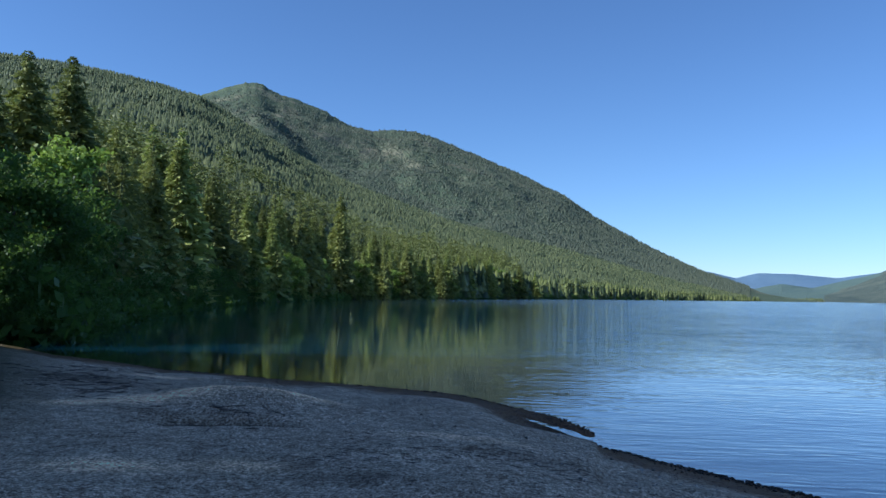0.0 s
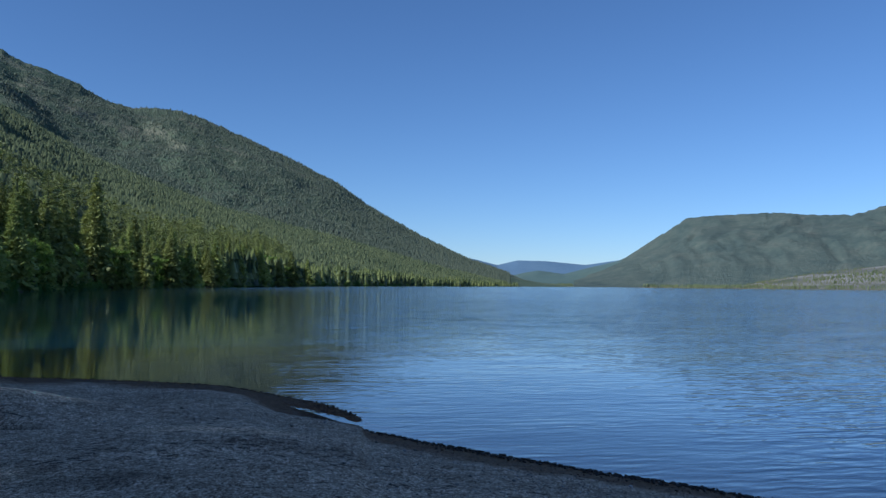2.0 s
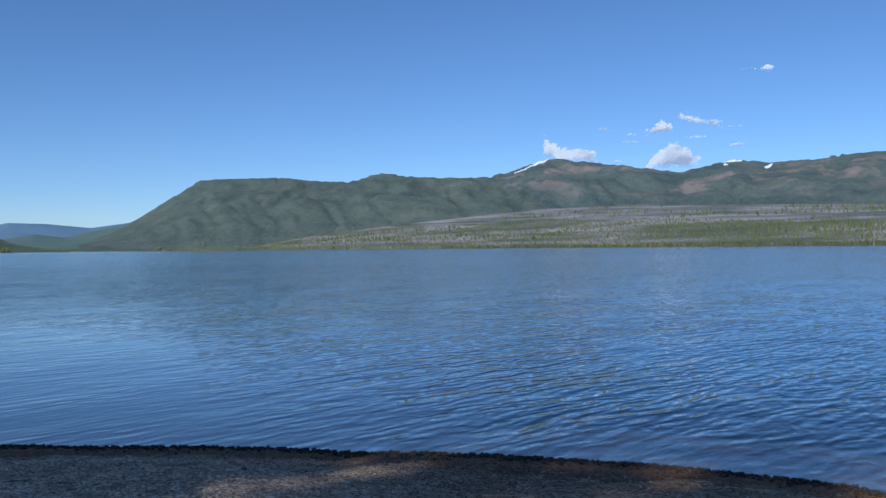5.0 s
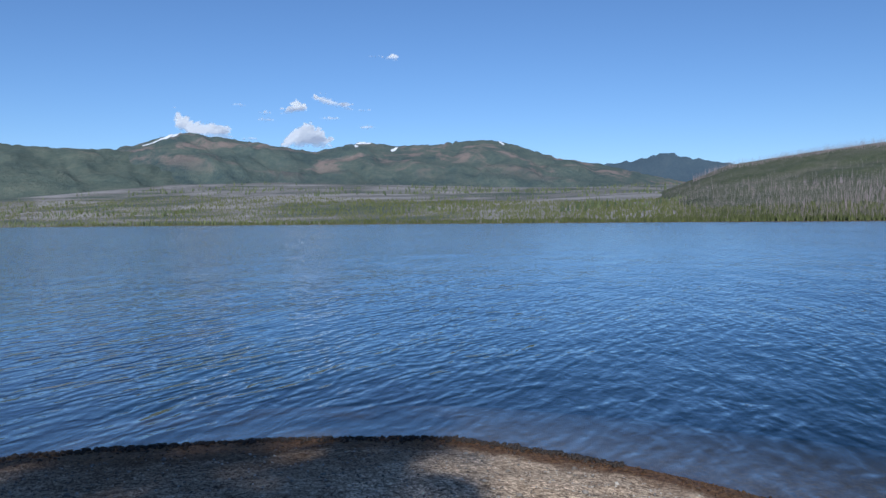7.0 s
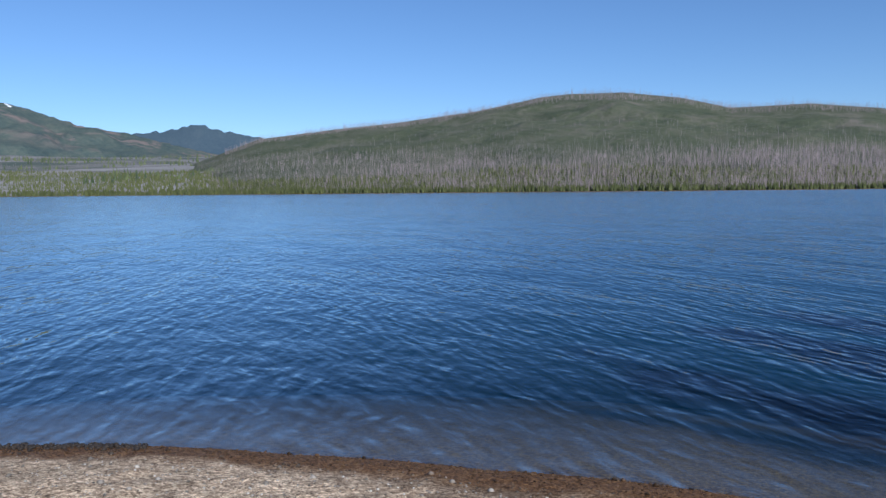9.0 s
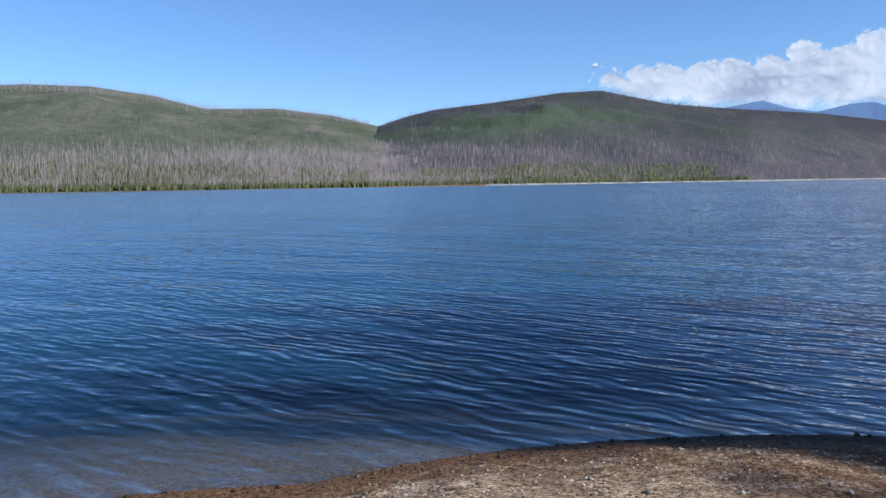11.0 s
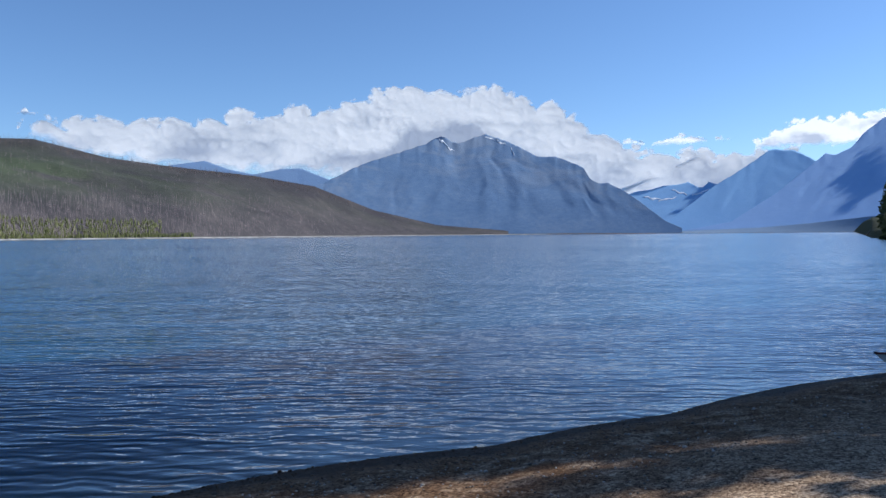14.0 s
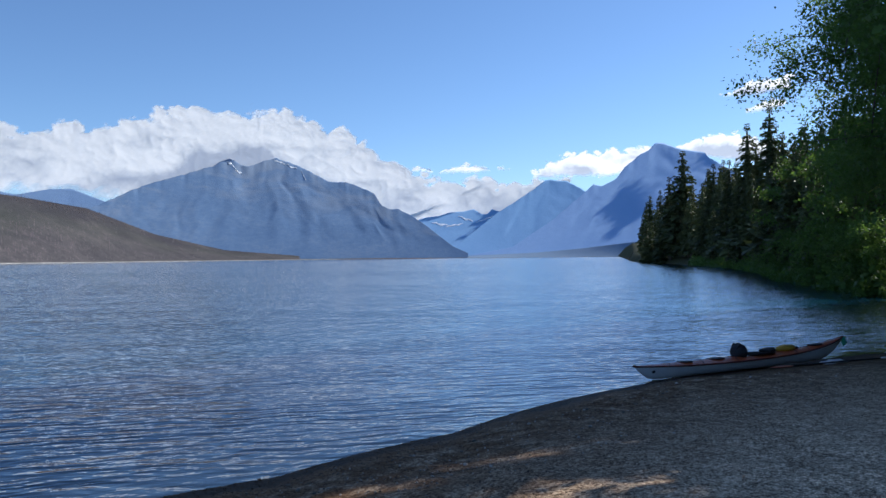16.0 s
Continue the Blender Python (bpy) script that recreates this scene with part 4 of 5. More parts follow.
for az, r, s in [(-30.5, 44, 0.95), (-26.2, 50, 0.82), (-24.6, 56, 0.7), (-29.3, 40, 0.6)]:
    place(ALDER, az, r, s, random.uniform(0, 360))
BUSH = make_broadleaf("bush", 12, 4.2, 3.0, 7500, 0.16, "leafy green shoreline bush hanging over the water", LEAVES, low=0.05, limbs=11, group="bushes along the shore")
place(BUSH, -25.0, 45, 1.0, 10, True)
for az, r, s in [(-27.0, 41.5, 0.8), (-23.4, 60, 1.0), (-22.0, 72, 1.1), (-20.5, 86, 1.1), (-19.2, 98, 1.2), (-17.9, 112, 1.3), (-16.5, 128, 1.3), (-15.4, 145, 1.4), (-14.2, 165, 1.5), (-29, 38.5, 0.6),
                 (222.0, 70, 1.0), (223.4, 61, 1.0), (220.8, 80, 1.0), (224.8, 55, 1.0), (226, 52, 0.9)]:
    place(BUSH, az, r, s, random.uniform(0, 360))
ASPEN = make_broadleaf("broadleaf_tree", 13, 12.0, 3.2, 9000, 0.3, "bright yellow-green young cottonwood among dark conifers", LEAVES_SUNLIT, low=0.15, limbs=12)
place(ASPEN, -16.7, 140, 0.85, 0, True)
for az, r, s in [(-25.9, 52, 0.98), (3.6, 560, 1.9), (2.4, 535, 1.6), (5.2, 600, 1.5), (-15.9, 150, 0.7), (-2.0, 372, 1.4), (-10.8, 212, 1.1), (-14.0, 172, 0.9), (-12.8, 185, 0.7), (-8.8, 255, 1.2), (-6.2, 300, 1.3), (-3.6, 345, 1.2), (0.8, 470, 1.7)]:
    place(ASPEN, az, r, s, random.uniform(0, 360))
COTTON = make_broadleaf("broadleaf_tree", 15, 11.5, 5.0, 62000, 0.105, "tall leafy cottonwood leaning over the beach and kayak", LEAVES, lean=(1.0, 0.8), low=0.2, limbs=17, twigs_each=9, loose=0.105)
place(COTTON, 231.7, 26, 1.04, 60, True)
# unseen low alders, added so that their shade ends a few steps short of the water
for u, v, k in [(12.6, -3.3, 0.6), (14.5, -1.9, 0.58)]:
    place(ALDER, 257 + math.degrees(math.atan2(v, u)), math.hypot(u, v), k, random.uniform(0, 360))
# unseen smaller leafy trees, added close behind to shade the gap between the tall ones
for az, r, s in [(237, 19, 0.8), (244, 17.5, 0.75), (251, 16, 0.7), (258, 16, 0.6), (240, 14.5, 0.55)]:
    place(ALDER, az, r, s, random.uniform(0, 360))
# the first stands out of view, added to darken the beach
for az, r, s in [(284, 10.0, 0.8), (236, 24, 0.95), (230.5, 36, 1.1), (232.8, 30, 1.0)]:
    place(COTTON, az, r, s, random.uniform(0, 360))

for az, r, s in [(225.8, 62, 1.1), (222.3, 90, 1.1)]:
    place(ALDER, az, r, s, random.uniform(0, 360))
for az, r, h in [(221.2, 92, 12.5), (222.4, 84, 12.5), (223.2, 76, 11.5), (224.3, 70, 12), (225.4, 66, 12), (226.4, 62, 11), (223.8, 84, 13.5), (225.0, 80, 14)]:
    plant(random.choice([SHADED_SPRUCE, SHADED_FIR, SHADED_SLIM]), az, r, h)

# ---- far forest, too many trees to count ----
def cone_tree(tiers=2, sides=5, wide=0.19):
    """A far conifer: ragged skirts of boughs, one over the other."""
    v, f = [], []
    for k in range(tiers):
        q = k / tiers
        z0, z1, r = 0.04 + 0.88 * q, min(1.0, 0.04 + 0.88 * q + 1.5 / tiers), wide * (1 - 0.72 * q)
        n = len(v)
        for j in range(sides):
            a = 2 * math.pi * (j + 0.4 * k) / sides
            out = r * (0.72 + 0.5 * ((j * 7 + k * 3) % 5) / 4)
            v.append((out * math.cos(a), out * math.sin(a), z0 - 0.06 * ((j * 3 + k) % 3)))
        v.append((0.01 * (k % 2), 0, z1))
        f += [(n + j, n + (j + 1) % sides, n + sides) for j in range(sides)]
    return v, f


def forest(name, label, count, az0, az1, z_at, lo, hi, height, material, seed, shape=None, power=1.0, keep=None, dwarf=None):
    g = np.random.default_rng(seed)
    az = g.uniform(az0, az1, count)
    l, h = lo(az), hi(az)
    r = l + (h - l) * g.random(count) ** power
    if keep is not None:
        ok = keep(az, r, g.random(count))
        az, r = az[ok], r[ok]
    p = at(az, r)
    p[:, 2] = z_at(az, r) - 0.8
    size = height * g.uniform(0.55, 1.2, len(az)) * (0.75 + 0.5 * fbm(p[:, 0] / 60, p[:, 1] / 60, seed, 2))
    if dwarf is not None:
        size = size * dwarf(r)
    v, f = scatter(*(shape or cone_tree()), p, size, g.uniform(0, 6.3, len(az)), size * g.uniform(0.7, 1.3, len(az)))
    return tagged(new(name, mesh_from(name, v, f, material)), label, "forest", kind="stuff")


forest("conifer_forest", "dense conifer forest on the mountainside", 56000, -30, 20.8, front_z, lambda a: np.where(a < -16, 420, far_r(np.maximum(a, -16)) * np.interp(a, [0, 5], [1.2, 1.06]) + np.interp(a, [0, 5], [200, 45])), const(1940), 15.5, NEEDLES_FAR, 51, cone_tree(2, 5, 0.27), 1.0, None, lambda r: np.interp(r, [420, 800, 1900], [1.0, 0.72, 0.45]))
mid_crown = conifer_crown("mid_crown", 77, whorls=17, arms=5, spread=0.2, base=0.05, ragged=0.45, sprays=4, fat=1.25, corners=3)
MID = (np.array([v.co for v in mid_crown.vertices]), np.array([p.vertices for p in mid_crown.polygons]))
bpy.data.meshes.remove(mid_crown)
forest("conifer_forest", "dense conifers climbing from the shore", 2300, -29, 14, front_z, lambda a: np.where(a < -16, 130, far_r(np.maximum(a, -16)) * 1.12 + 30), lambda a: np.where(a < -16, 460, far_r(np.maximum(a, -16)) * 1.2 + 420), 25, NEEDLES_MID, 61, MID, 1.0, lambda az, r, u: (at(az, r)[:, 0] < shore_x(at(az, r)[:, 1]) - 36) | (at(az, r)[:, 1] < 100))
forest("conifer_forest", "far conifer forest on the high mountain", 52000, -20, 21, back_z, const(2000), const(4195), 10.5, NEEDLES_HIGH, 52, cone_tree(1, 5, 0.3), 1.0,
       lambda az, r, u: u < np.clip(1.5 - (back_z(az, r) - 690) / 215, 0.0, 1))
# mostly hidden rows, added to shade the trees in front of them
forest("conifer_forest", "shade-toned conifers filling the wooded point", 480, 211.6, 223, lambda a, r: 0 * r + 1.5, lambda a: np.maximum(far_r(a) * 1.12 + 12, 215), const(430), 13.5, NEEDLES_SHADED, 75, MID)
forest("shore_forest", "belt of conifers on the low point of the shore", 1500, 0, 21.6, lambda a, r: 0 * r + 1.0, lambda a: far_r(a) + 2, lambda a: far_r(a) * 1.06 + 45, 20, NEEDLES_MID, 53, cone_tree(4, 5, 0.2), 1.0, None, lambda r: np.interp(r, [700, 1200, 1750], [0.95, 0.75, 0.42]))

g = np.random.default_rng(62)
tuft = g.normal(0, 1, (140, 3))
tuft *= (g.random((140, 1)) ** 0.3 * 0.5) / np.linalg.norm(tuft, axis=1)[:, None]
tuft[:, 2] = np.abs(tuft[:, 2]) * 1.6 + 0.02
lv = []
for c in tuft:
    t, b = g.normal(0, 1, 3), g.normal(0, 1, 3)
    t, b = t / np.linalg.norm(t) * 0.082, b / np.linalg.norm(b) * 0.054
    lv += [c - t, c + b, c + t, c - b]
TUFT = (np.array(lv), np.arange(560).reshape(-1, 4))
shore_line = lambda a, r: 0 * r + 0.5
forest("undergrowth", "leafy undergrowth overhanging the water's edge", 420, -28, -4, shore_line, lambda a: far_r(a) - 0.8, lambda a: far_r(a) + 5 + far_r(a) * 0.02, 3.6, LEAVES, 63, TUFT)
forest("undergrowth", "leafy undergrowth overhanging the water's edge", 320, -4, 21, shore_line, lambda a: far_r(a) - 1, lambda a: far_r(a) * 1.02, 7.0, LEAVES, 64, TUFT, 1.0, None, lambda r: np.interp(r, [700, 1700], [1.0, 0.4]))
forest("undergrowth", "leafy undergrowth overhanging the water's edge", 240, 214.5, 226.5, shore_line, lambda a: far_r(a) + 0.2, lambda a: far_r(a) * 1.05 + 3, 2.4, LEAVES, 65, TUFT)

stick = ([(0.016 * math.cos(a), 0.016 * math.sin(a), 0.0) for a in (0, 2.1, 4.2)] + [(0.006, 0, 1.0)], [(0, 1, 3), (1, 2, 3), (2, 0, 3)])
forest("dead_trees", "pale standing dead trees on burnt slopes", 11000, 45, 110, flat_z, lambda a: far_r(a) + 60, const(2950), 11, SNAG, 54, stick, 1.0, lambda az, r, u: u < 0.12 + 0.88 * (fbm(az * 0.16, r * 0.011, 4, 3) > 0.5))
forest("dead_trees", "pale standing dead trees on burnt slopes", 62000, 88, 150, green_z, lambda a: far_r(a) + 14, lambda a: far_r(a) + 700, 13, SNAG, 55, stick, 1.2, lambda az, r, u: u < np.clip((0.056 - green_z(az, r) / r) / 0.02, 0.04, 1) * np.clip((az - 89) / 24, 0, 1))
forest("dead_trees", "pale standing dead trees on the hill's crest", 4200, 93, 139, green_z, const(1960), const(2098), 17, SNAG, 56, stick)
forest("dead_trees", "pale standing dead trees on burnt slopes", 48000, 126, 182, brown_z, lambda a: far_r(a) + 14, lambda a: np.minimum(far_r(a) + 1000, 3600), 12.5, SNAG, 57, stick, 1.2, lambda az, r, u: u < np.clip((0.056 - brown_z(az, r) / r) / 0.02, 0.12, 1) * np.clip((181 - az) / 12, 0, 1) * np.interp(az, [145, 160, 170], [1, 0.5, 0.15]))
forest("dead_trees", "dark dead trunks along the hill's crest", 2600, 140, 176, brown_z, lambda a: np.interp(a, [132, 165, 178, 187], [2000, 2300, 3000, 3700]) - 130, lambda a: np.interp(a, [132, 165, 178, 187], [2000, 2300, 3000, 3700]) - 2, 14, BARK, 58, stick)
forest("low_growth", "green regrowth along the far shore", 10000, 50, 165, lambda a, r: 0 * r + 1.2, lambda a: far_r(a) + np.where(a > 139, 12, 2), lambda a: far_r(a) + 60, 8.5, SCRUB, 59, cone_tree(1, 5))
forest("low_growth", "olive green scrub above the far shore", 17000, 37, 104, flat_z, lambda a: far_r(a) + 14, lambda a: far_r(a) + 520, 7, SCRUB, 66, cone_tree(1, 5))
forest("low_growth", "olive green scrub at the foot of the burnt hills", 6000, 92, 139, green_z, lambda a: far_r(a) + 12, lambda a: far_r(a) + 150, 7.5, SCRUB, 68, cone_tree(1, 5), 1.3)
forest("low_growth", "olive green scrub at the foot of the burnt hills", 2600, 138, 163, brown_z, lambda a: far_r(a) + 12, lambda a: far_r(a) + 130, 7.5, SCRUB, 69, cone_tree(1, 5), 1.3)
forest("conifer_forest", "dark green conifer stands between burnt strips", 6500, 37, 102, flat_z, lambda a: far_r(a) + 120, const(2900), 13, NEEDLES_FAR, 74, cone_tree(1, 4), 1.0, lambda az, r, u: u < (fbm(az * 0.16 + 3, r * 0.011, 14, 3) > 0.56))
forest("shore_forest", "dark conifer belt along the far shore", 4500, 22.5, 72, lambda a, r: 0 * r + 1.0, lambda a: far_r(a) + 5, lambda a: far_r(a) + 160, 13, NEEDLES_FAR, 60, cone_tree(2, 5), 1.0, lambda az, r, u: u < np.clip((71 - az) / 22, 0, 1))

# ---- clouds ----
def cloud_material():
    """Bright cloud: light passes through it, its grey shade is painted by a mask, and the thin rim lets the sky show.
    """
    m = Mat("cloud")
    m.t.nodes.remove(m.bsdf)
    # light is scattered many times inside, so both faces take it as if they leaned towards the sun
    s = Vector((math.sin(radians(SUN_AZ)) * math.cos(radians(SUN_EL)), math.cos(radians(SUN_AZ)) * math.cos(radians(SUN_EL)), math.sin(radians(SUN_EL)))) * 0.8 + Vector((0, 0, 0.25))
    face = m.node("NewGeometry").outputs["Normal"]

    def leaning(sign):
        n = m.t.nodes.new("ShaderNodeVectorMath")
        n.operation = "MULTIPLY_ADD"
        m.link(face, n.inputs[0])
        n.inputs[1].default_value = (0.9, 0.9, 0.9)
        n.inputs[2].default_value = tuple(s * sign)
        k = m.t.nodes.new("ShaderNodeVectorMath")
        k.operation = "NORMALIZE"
        m.link(n.outputs[0], k.inputs[0])
        return k.outputs[0]

    # grey of the cloud's shaded parts, put into its colour
    painted_tone = m.ramp(m.attr("thick"), (0.1, (0.94, 0.96, 0.985)), (0.5, (0.74, 0.78, 0.84)), (0.95, (0.50, 0.555, 0.66)))
    df = m.node("BsdfDiffuse")
    m.link(leaning(1), df.inputs["Normal"])
    m.link(painted_tone, df.inputs["Color"])
    tr = m.node("BsdfTranslucent")
    m.link(leaning(-1), tr.inputs["Normal"])
    m.link(painted_tone, tr.inputs["Color"])
    mx = m.t.nodes.new("ShaderNodeMixShader")
    mx.inputs[0].default_value = 0.55
    m.link(df.outputs[0], mx.inputs[1])
    m.link(tr.outputs[0], mx.inputs[2])
    clear = m.node("BsdfTransparent")
    wisps = m.math("ADD", m.attr("body"), m.math("MULTIPLY", m.math("SUBTRACT", m.noise(0.014, 5, 0.6), 0.5), 0.7))
    mt = m.t.nodes.new("ShaderNodeMixShader")
    m.link(m.ramp(wisps, (0.1, 0.0), (0.9, 1.0)), mt.inputs[0])
    m.link(clear.outputs[0], mt.inputs[1])
    m.link(mx.outputs[0], mt.inputs[2])
    m.link(mt.outputs[0], m.out.inputs[0])
    return m.m


CLOUD = cloud_material()
BANK = -4500  # the long bank stands along this northing, behind the peaks


def heaps(x, y, seed, octaves=4):
    """Rounded heaps of several sizes, 0 to 1, with sharp creases between them."""
    total, amp, norm = 0.0, 1.0, 0.0
    for k in range(octaves):
        n = vnoise(x * 2.0 ** k + 5.3 * k, y * 2.0 ** k + 2.7 * k, seed + k)
        total = total + amp * np.minimum(np.abs(2 * n - 1) * 1.55, 1.0)
        norm += amp
        amp *= 0.55
        x, y = x * 0.8 - y * 0.6, x * 0.6 + y * 0.8
    return total / norm


def cloud(label, spans, dist, seed, grain=0.6, bulge=6.0, step=0.075):
    """One heaped cloud between a base and a top line, given as (heading, base, top) in degrees of elevation."""
    a0, b0, t0 = (np.array(q, float) for q in zip(*spans))
    step = min(step, grain * 0.12)
    azs = np.arange(a0[0] - 0.6, a0[-1] + 0.6, step)
    els = np.arange(b0.min() - 0.5, t0.max() + 0.8, step)
    az, el = np.meshgrid(azs, els)
    lo, hi = np.interp(az, a0, b0), np.interp(az, a0, t0)
    big = heaps(az / grain * 0.55, el / grain * 0.75, seed, 4)
    fine = heaps(az / grain * 1.5, el / grain * 1.9, seed + 30, 3)
    broad = fbm(az / grain * 0.28, el / grain * 0.5, seed + 60, 2)
    # depth inside the outline, in degrees: towers and puffs along the top, a softer level base
    top = hi - el + (big - 0.5) * grain * 1.5
    base = (el - lo) * 0.8 + (big - 0.5) * grain * 0.6 + 0.15 * grain
    ends = np.minimum(az - a0[0], a0[-1] - az) + (big - 0.5) * grain * 2.0
    body = np.clip(np.minimum(top / np.maximum(0.3 * grain, 0.2), np.minimum(base / np.maximum(0.7 * grain, 0.3), ends / (0.5 * grain))), 0, 1)
    # painted shading: bright at the rim and on every heap, grey low down and in the creases
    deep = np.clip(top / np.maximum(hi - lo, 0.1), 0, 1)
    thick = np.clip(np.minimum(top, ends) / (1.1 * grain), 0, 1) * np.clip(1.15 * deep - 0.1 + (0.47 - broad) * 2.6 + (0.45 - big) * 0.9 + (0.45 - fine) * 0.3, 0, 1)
    mid, half = (lo + hi) / 2, np.maximum((hi - lo) / 2, 0.05)
    # every heap stands out towards the viewer as a rounded puff
    puffs = 0.6 * big + 0.4 * fine
    r = (dist if dist > 0 else dist / np.cos(np.radians(az))) - bulge * np.clip(1 - ((el - mid) / half) ** 2, 0, 1) - 3.4 * grain * puffs
    v = at(az, r)
    v[..., 2] = np.tan(np.radians(el)) * r + EYE
    f = grid_faces(len(els), len(azs))
    keep = body.ravel()[f].max(1) > 0
    me = mesh_from("cloud", v.reshape(-1, 3), f[keep], CLOUD, True)
    attribute(me, "body", body.ravel())
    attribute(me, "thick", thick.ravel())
    tagged(new("cloud", me), label, "cloud", kind="structure")


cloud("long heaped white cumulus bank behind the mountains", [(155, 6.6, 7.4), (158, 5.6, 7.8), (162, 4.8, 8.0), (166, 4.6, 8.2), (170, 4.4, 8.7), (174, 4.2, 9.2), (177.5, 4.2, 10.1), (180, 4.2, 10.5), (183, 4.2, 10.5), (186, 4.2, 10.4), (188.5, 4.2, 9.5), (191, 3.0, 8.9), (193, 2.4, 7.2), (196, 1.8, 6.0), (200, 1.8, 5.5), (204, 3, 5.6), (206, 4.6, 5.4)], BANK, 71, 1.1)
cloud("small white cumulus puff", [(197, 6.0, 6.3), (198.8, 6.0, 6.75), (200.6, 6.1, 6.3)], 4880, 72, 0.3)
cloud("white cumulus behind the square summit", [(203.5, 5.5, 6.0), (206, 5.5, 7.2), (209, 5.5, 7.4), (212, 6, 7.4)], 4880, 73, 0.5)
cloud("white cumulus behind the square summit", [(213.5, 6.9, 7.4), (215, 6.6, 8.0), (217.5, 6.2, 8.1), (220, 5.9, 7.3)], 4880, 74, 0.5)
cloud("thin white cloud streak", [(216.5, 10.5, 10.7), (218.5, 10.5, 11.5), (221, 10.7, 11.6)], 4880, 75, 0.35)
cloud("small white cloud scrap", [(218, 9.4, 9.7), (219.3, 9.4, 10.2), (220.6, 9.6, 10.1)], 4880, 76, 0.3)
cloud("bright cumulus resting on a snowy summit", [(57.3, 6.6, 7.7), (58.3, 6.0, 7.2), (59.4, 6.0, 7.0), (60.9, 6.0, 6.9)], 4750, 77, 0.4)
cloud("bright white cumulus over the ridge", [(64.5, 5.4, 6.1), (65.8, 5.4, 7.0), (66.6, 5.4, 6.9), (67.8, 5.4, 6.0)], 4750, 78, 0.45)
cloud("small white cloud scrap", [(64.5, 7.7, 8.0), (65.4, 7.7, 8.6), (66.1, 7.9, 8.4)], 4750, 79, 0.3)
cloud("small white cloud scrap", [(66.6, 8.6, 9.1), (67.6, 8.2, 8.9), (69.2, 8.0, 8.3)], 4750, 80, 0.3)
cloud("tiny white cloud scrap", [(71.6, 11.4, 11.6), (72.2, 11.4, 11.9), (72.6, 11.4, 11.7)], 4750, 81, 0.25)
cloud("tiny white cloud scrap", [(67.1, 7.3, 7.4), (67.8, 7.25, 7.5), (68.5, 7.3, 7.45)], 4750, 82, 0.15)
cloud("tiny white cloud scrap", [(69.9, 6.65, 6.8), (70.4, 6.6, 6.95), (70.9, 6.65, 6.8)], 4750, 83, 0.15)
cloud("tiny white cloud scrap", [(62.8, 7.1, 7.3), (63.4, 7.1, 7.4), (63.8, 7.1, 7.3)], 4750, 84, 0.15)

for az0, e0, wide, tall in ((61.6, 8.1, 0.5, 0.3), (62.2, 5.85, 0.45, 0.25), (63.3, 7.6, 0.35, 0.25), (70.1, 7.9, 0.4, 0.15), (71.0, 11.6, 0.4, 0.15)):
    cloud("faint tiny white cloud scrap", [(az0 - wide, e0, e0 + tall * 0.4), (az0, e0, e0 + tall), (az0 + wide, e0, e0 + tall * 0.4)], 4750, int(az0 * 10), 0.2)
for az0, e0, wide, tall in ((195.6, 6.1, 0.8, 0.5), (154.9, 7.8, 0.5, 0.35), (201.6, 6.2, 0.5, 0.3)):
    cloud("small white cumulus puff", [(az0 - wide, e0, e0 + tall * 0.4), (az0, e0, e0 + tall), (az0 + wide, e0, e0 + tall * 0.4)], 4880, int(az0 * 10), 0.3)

# ---- snow on the summits ----
def snow_patch(z_at, label, az0, r0, az1, r1, wide, seed):
    """A ragged tongue of old snow lying on a slope."""
    n = 16
    t = np.linspace(0, 1, n)
    az, r = az0 + (az1 - az0) * t, r0 + (r1 - r0) * t
    r = r + 30 * (fbm(t * 4, t * 0 + seed, seed, 2) - 0.5)
    half = wide * np.sin(np.pi * np.clip(t, 0.03, 0.97)) ** 0.5 * (0.5 + fbm(t * 7, t * 0, seed + 5, 2))
    rows = []
    for k in (-1.0, -0.4, 0.4, 1.0):
        rr = r + k * half
        p = at(az, rr)
        p[:, 2] = z_at(az, rr) + (2.5 if abs(k) < 0.9 else 0.6)
        rows.append(p)
    me = mesh_from("snow_patch", np.concatenate(rows), grid_faces(4, n), SNOW, True)
    tagged(new("snow_patch", me), label, "snow")


for az0, r0, az1, r1, w in [(55.2, 4380, 57.7, 4480, 42), (56.6, 4380, 57.6, 4450, 24), (69.5, 4470, 70.6, 4470, 26), (69.4, 4440, 69.7, 4380, 20), (72.0, 4360, 72.5, 4460, 40), (79.7, 4485, 80.1, 4440, 22)]:
    snow_patch(snow_z, "thin white streak of old snow below a summit", az0, r0, az1, r1, w, int(az0 * 10))
# snow by heading and by how far up the slope it lies
for z_at, foot_r, label, bits in ((twin_z, 3650, "small white snow field on the blue summit", [(182.1, 6.85, 182.7, 6.3, 8), (182.6, 6.35, 183.2, 5.9, 6), (185.3, 6.95, 186.1, 6.65, 8), (186.2, 6.6, 186.9, 6.3, 6), (187.2, 6.1, 187.5, 5.5, 7)]),
                                  (valley_z, 4280, "pale snow field on the far valley peaks", [(196.4, 2.6, 197.6, 2.3, 8), (197.4, 2.2, 198.6, 2.45, 6), (198.3, 2.9, 199.3, 2.6, 7), (199.6, 2.5, 200.3, 2.7, 5), (200.2, 2.7, 200.8, 3.0, 5)])):
    for az0, el0, az1, el1, w in bits:
        up = lambda el: foot_r / (1 - 1.45 * math.tan(radians(el)))
        snow_patch(z_at, label, az0, up(el0), az1, up(el1), w, int(az0 * 10))

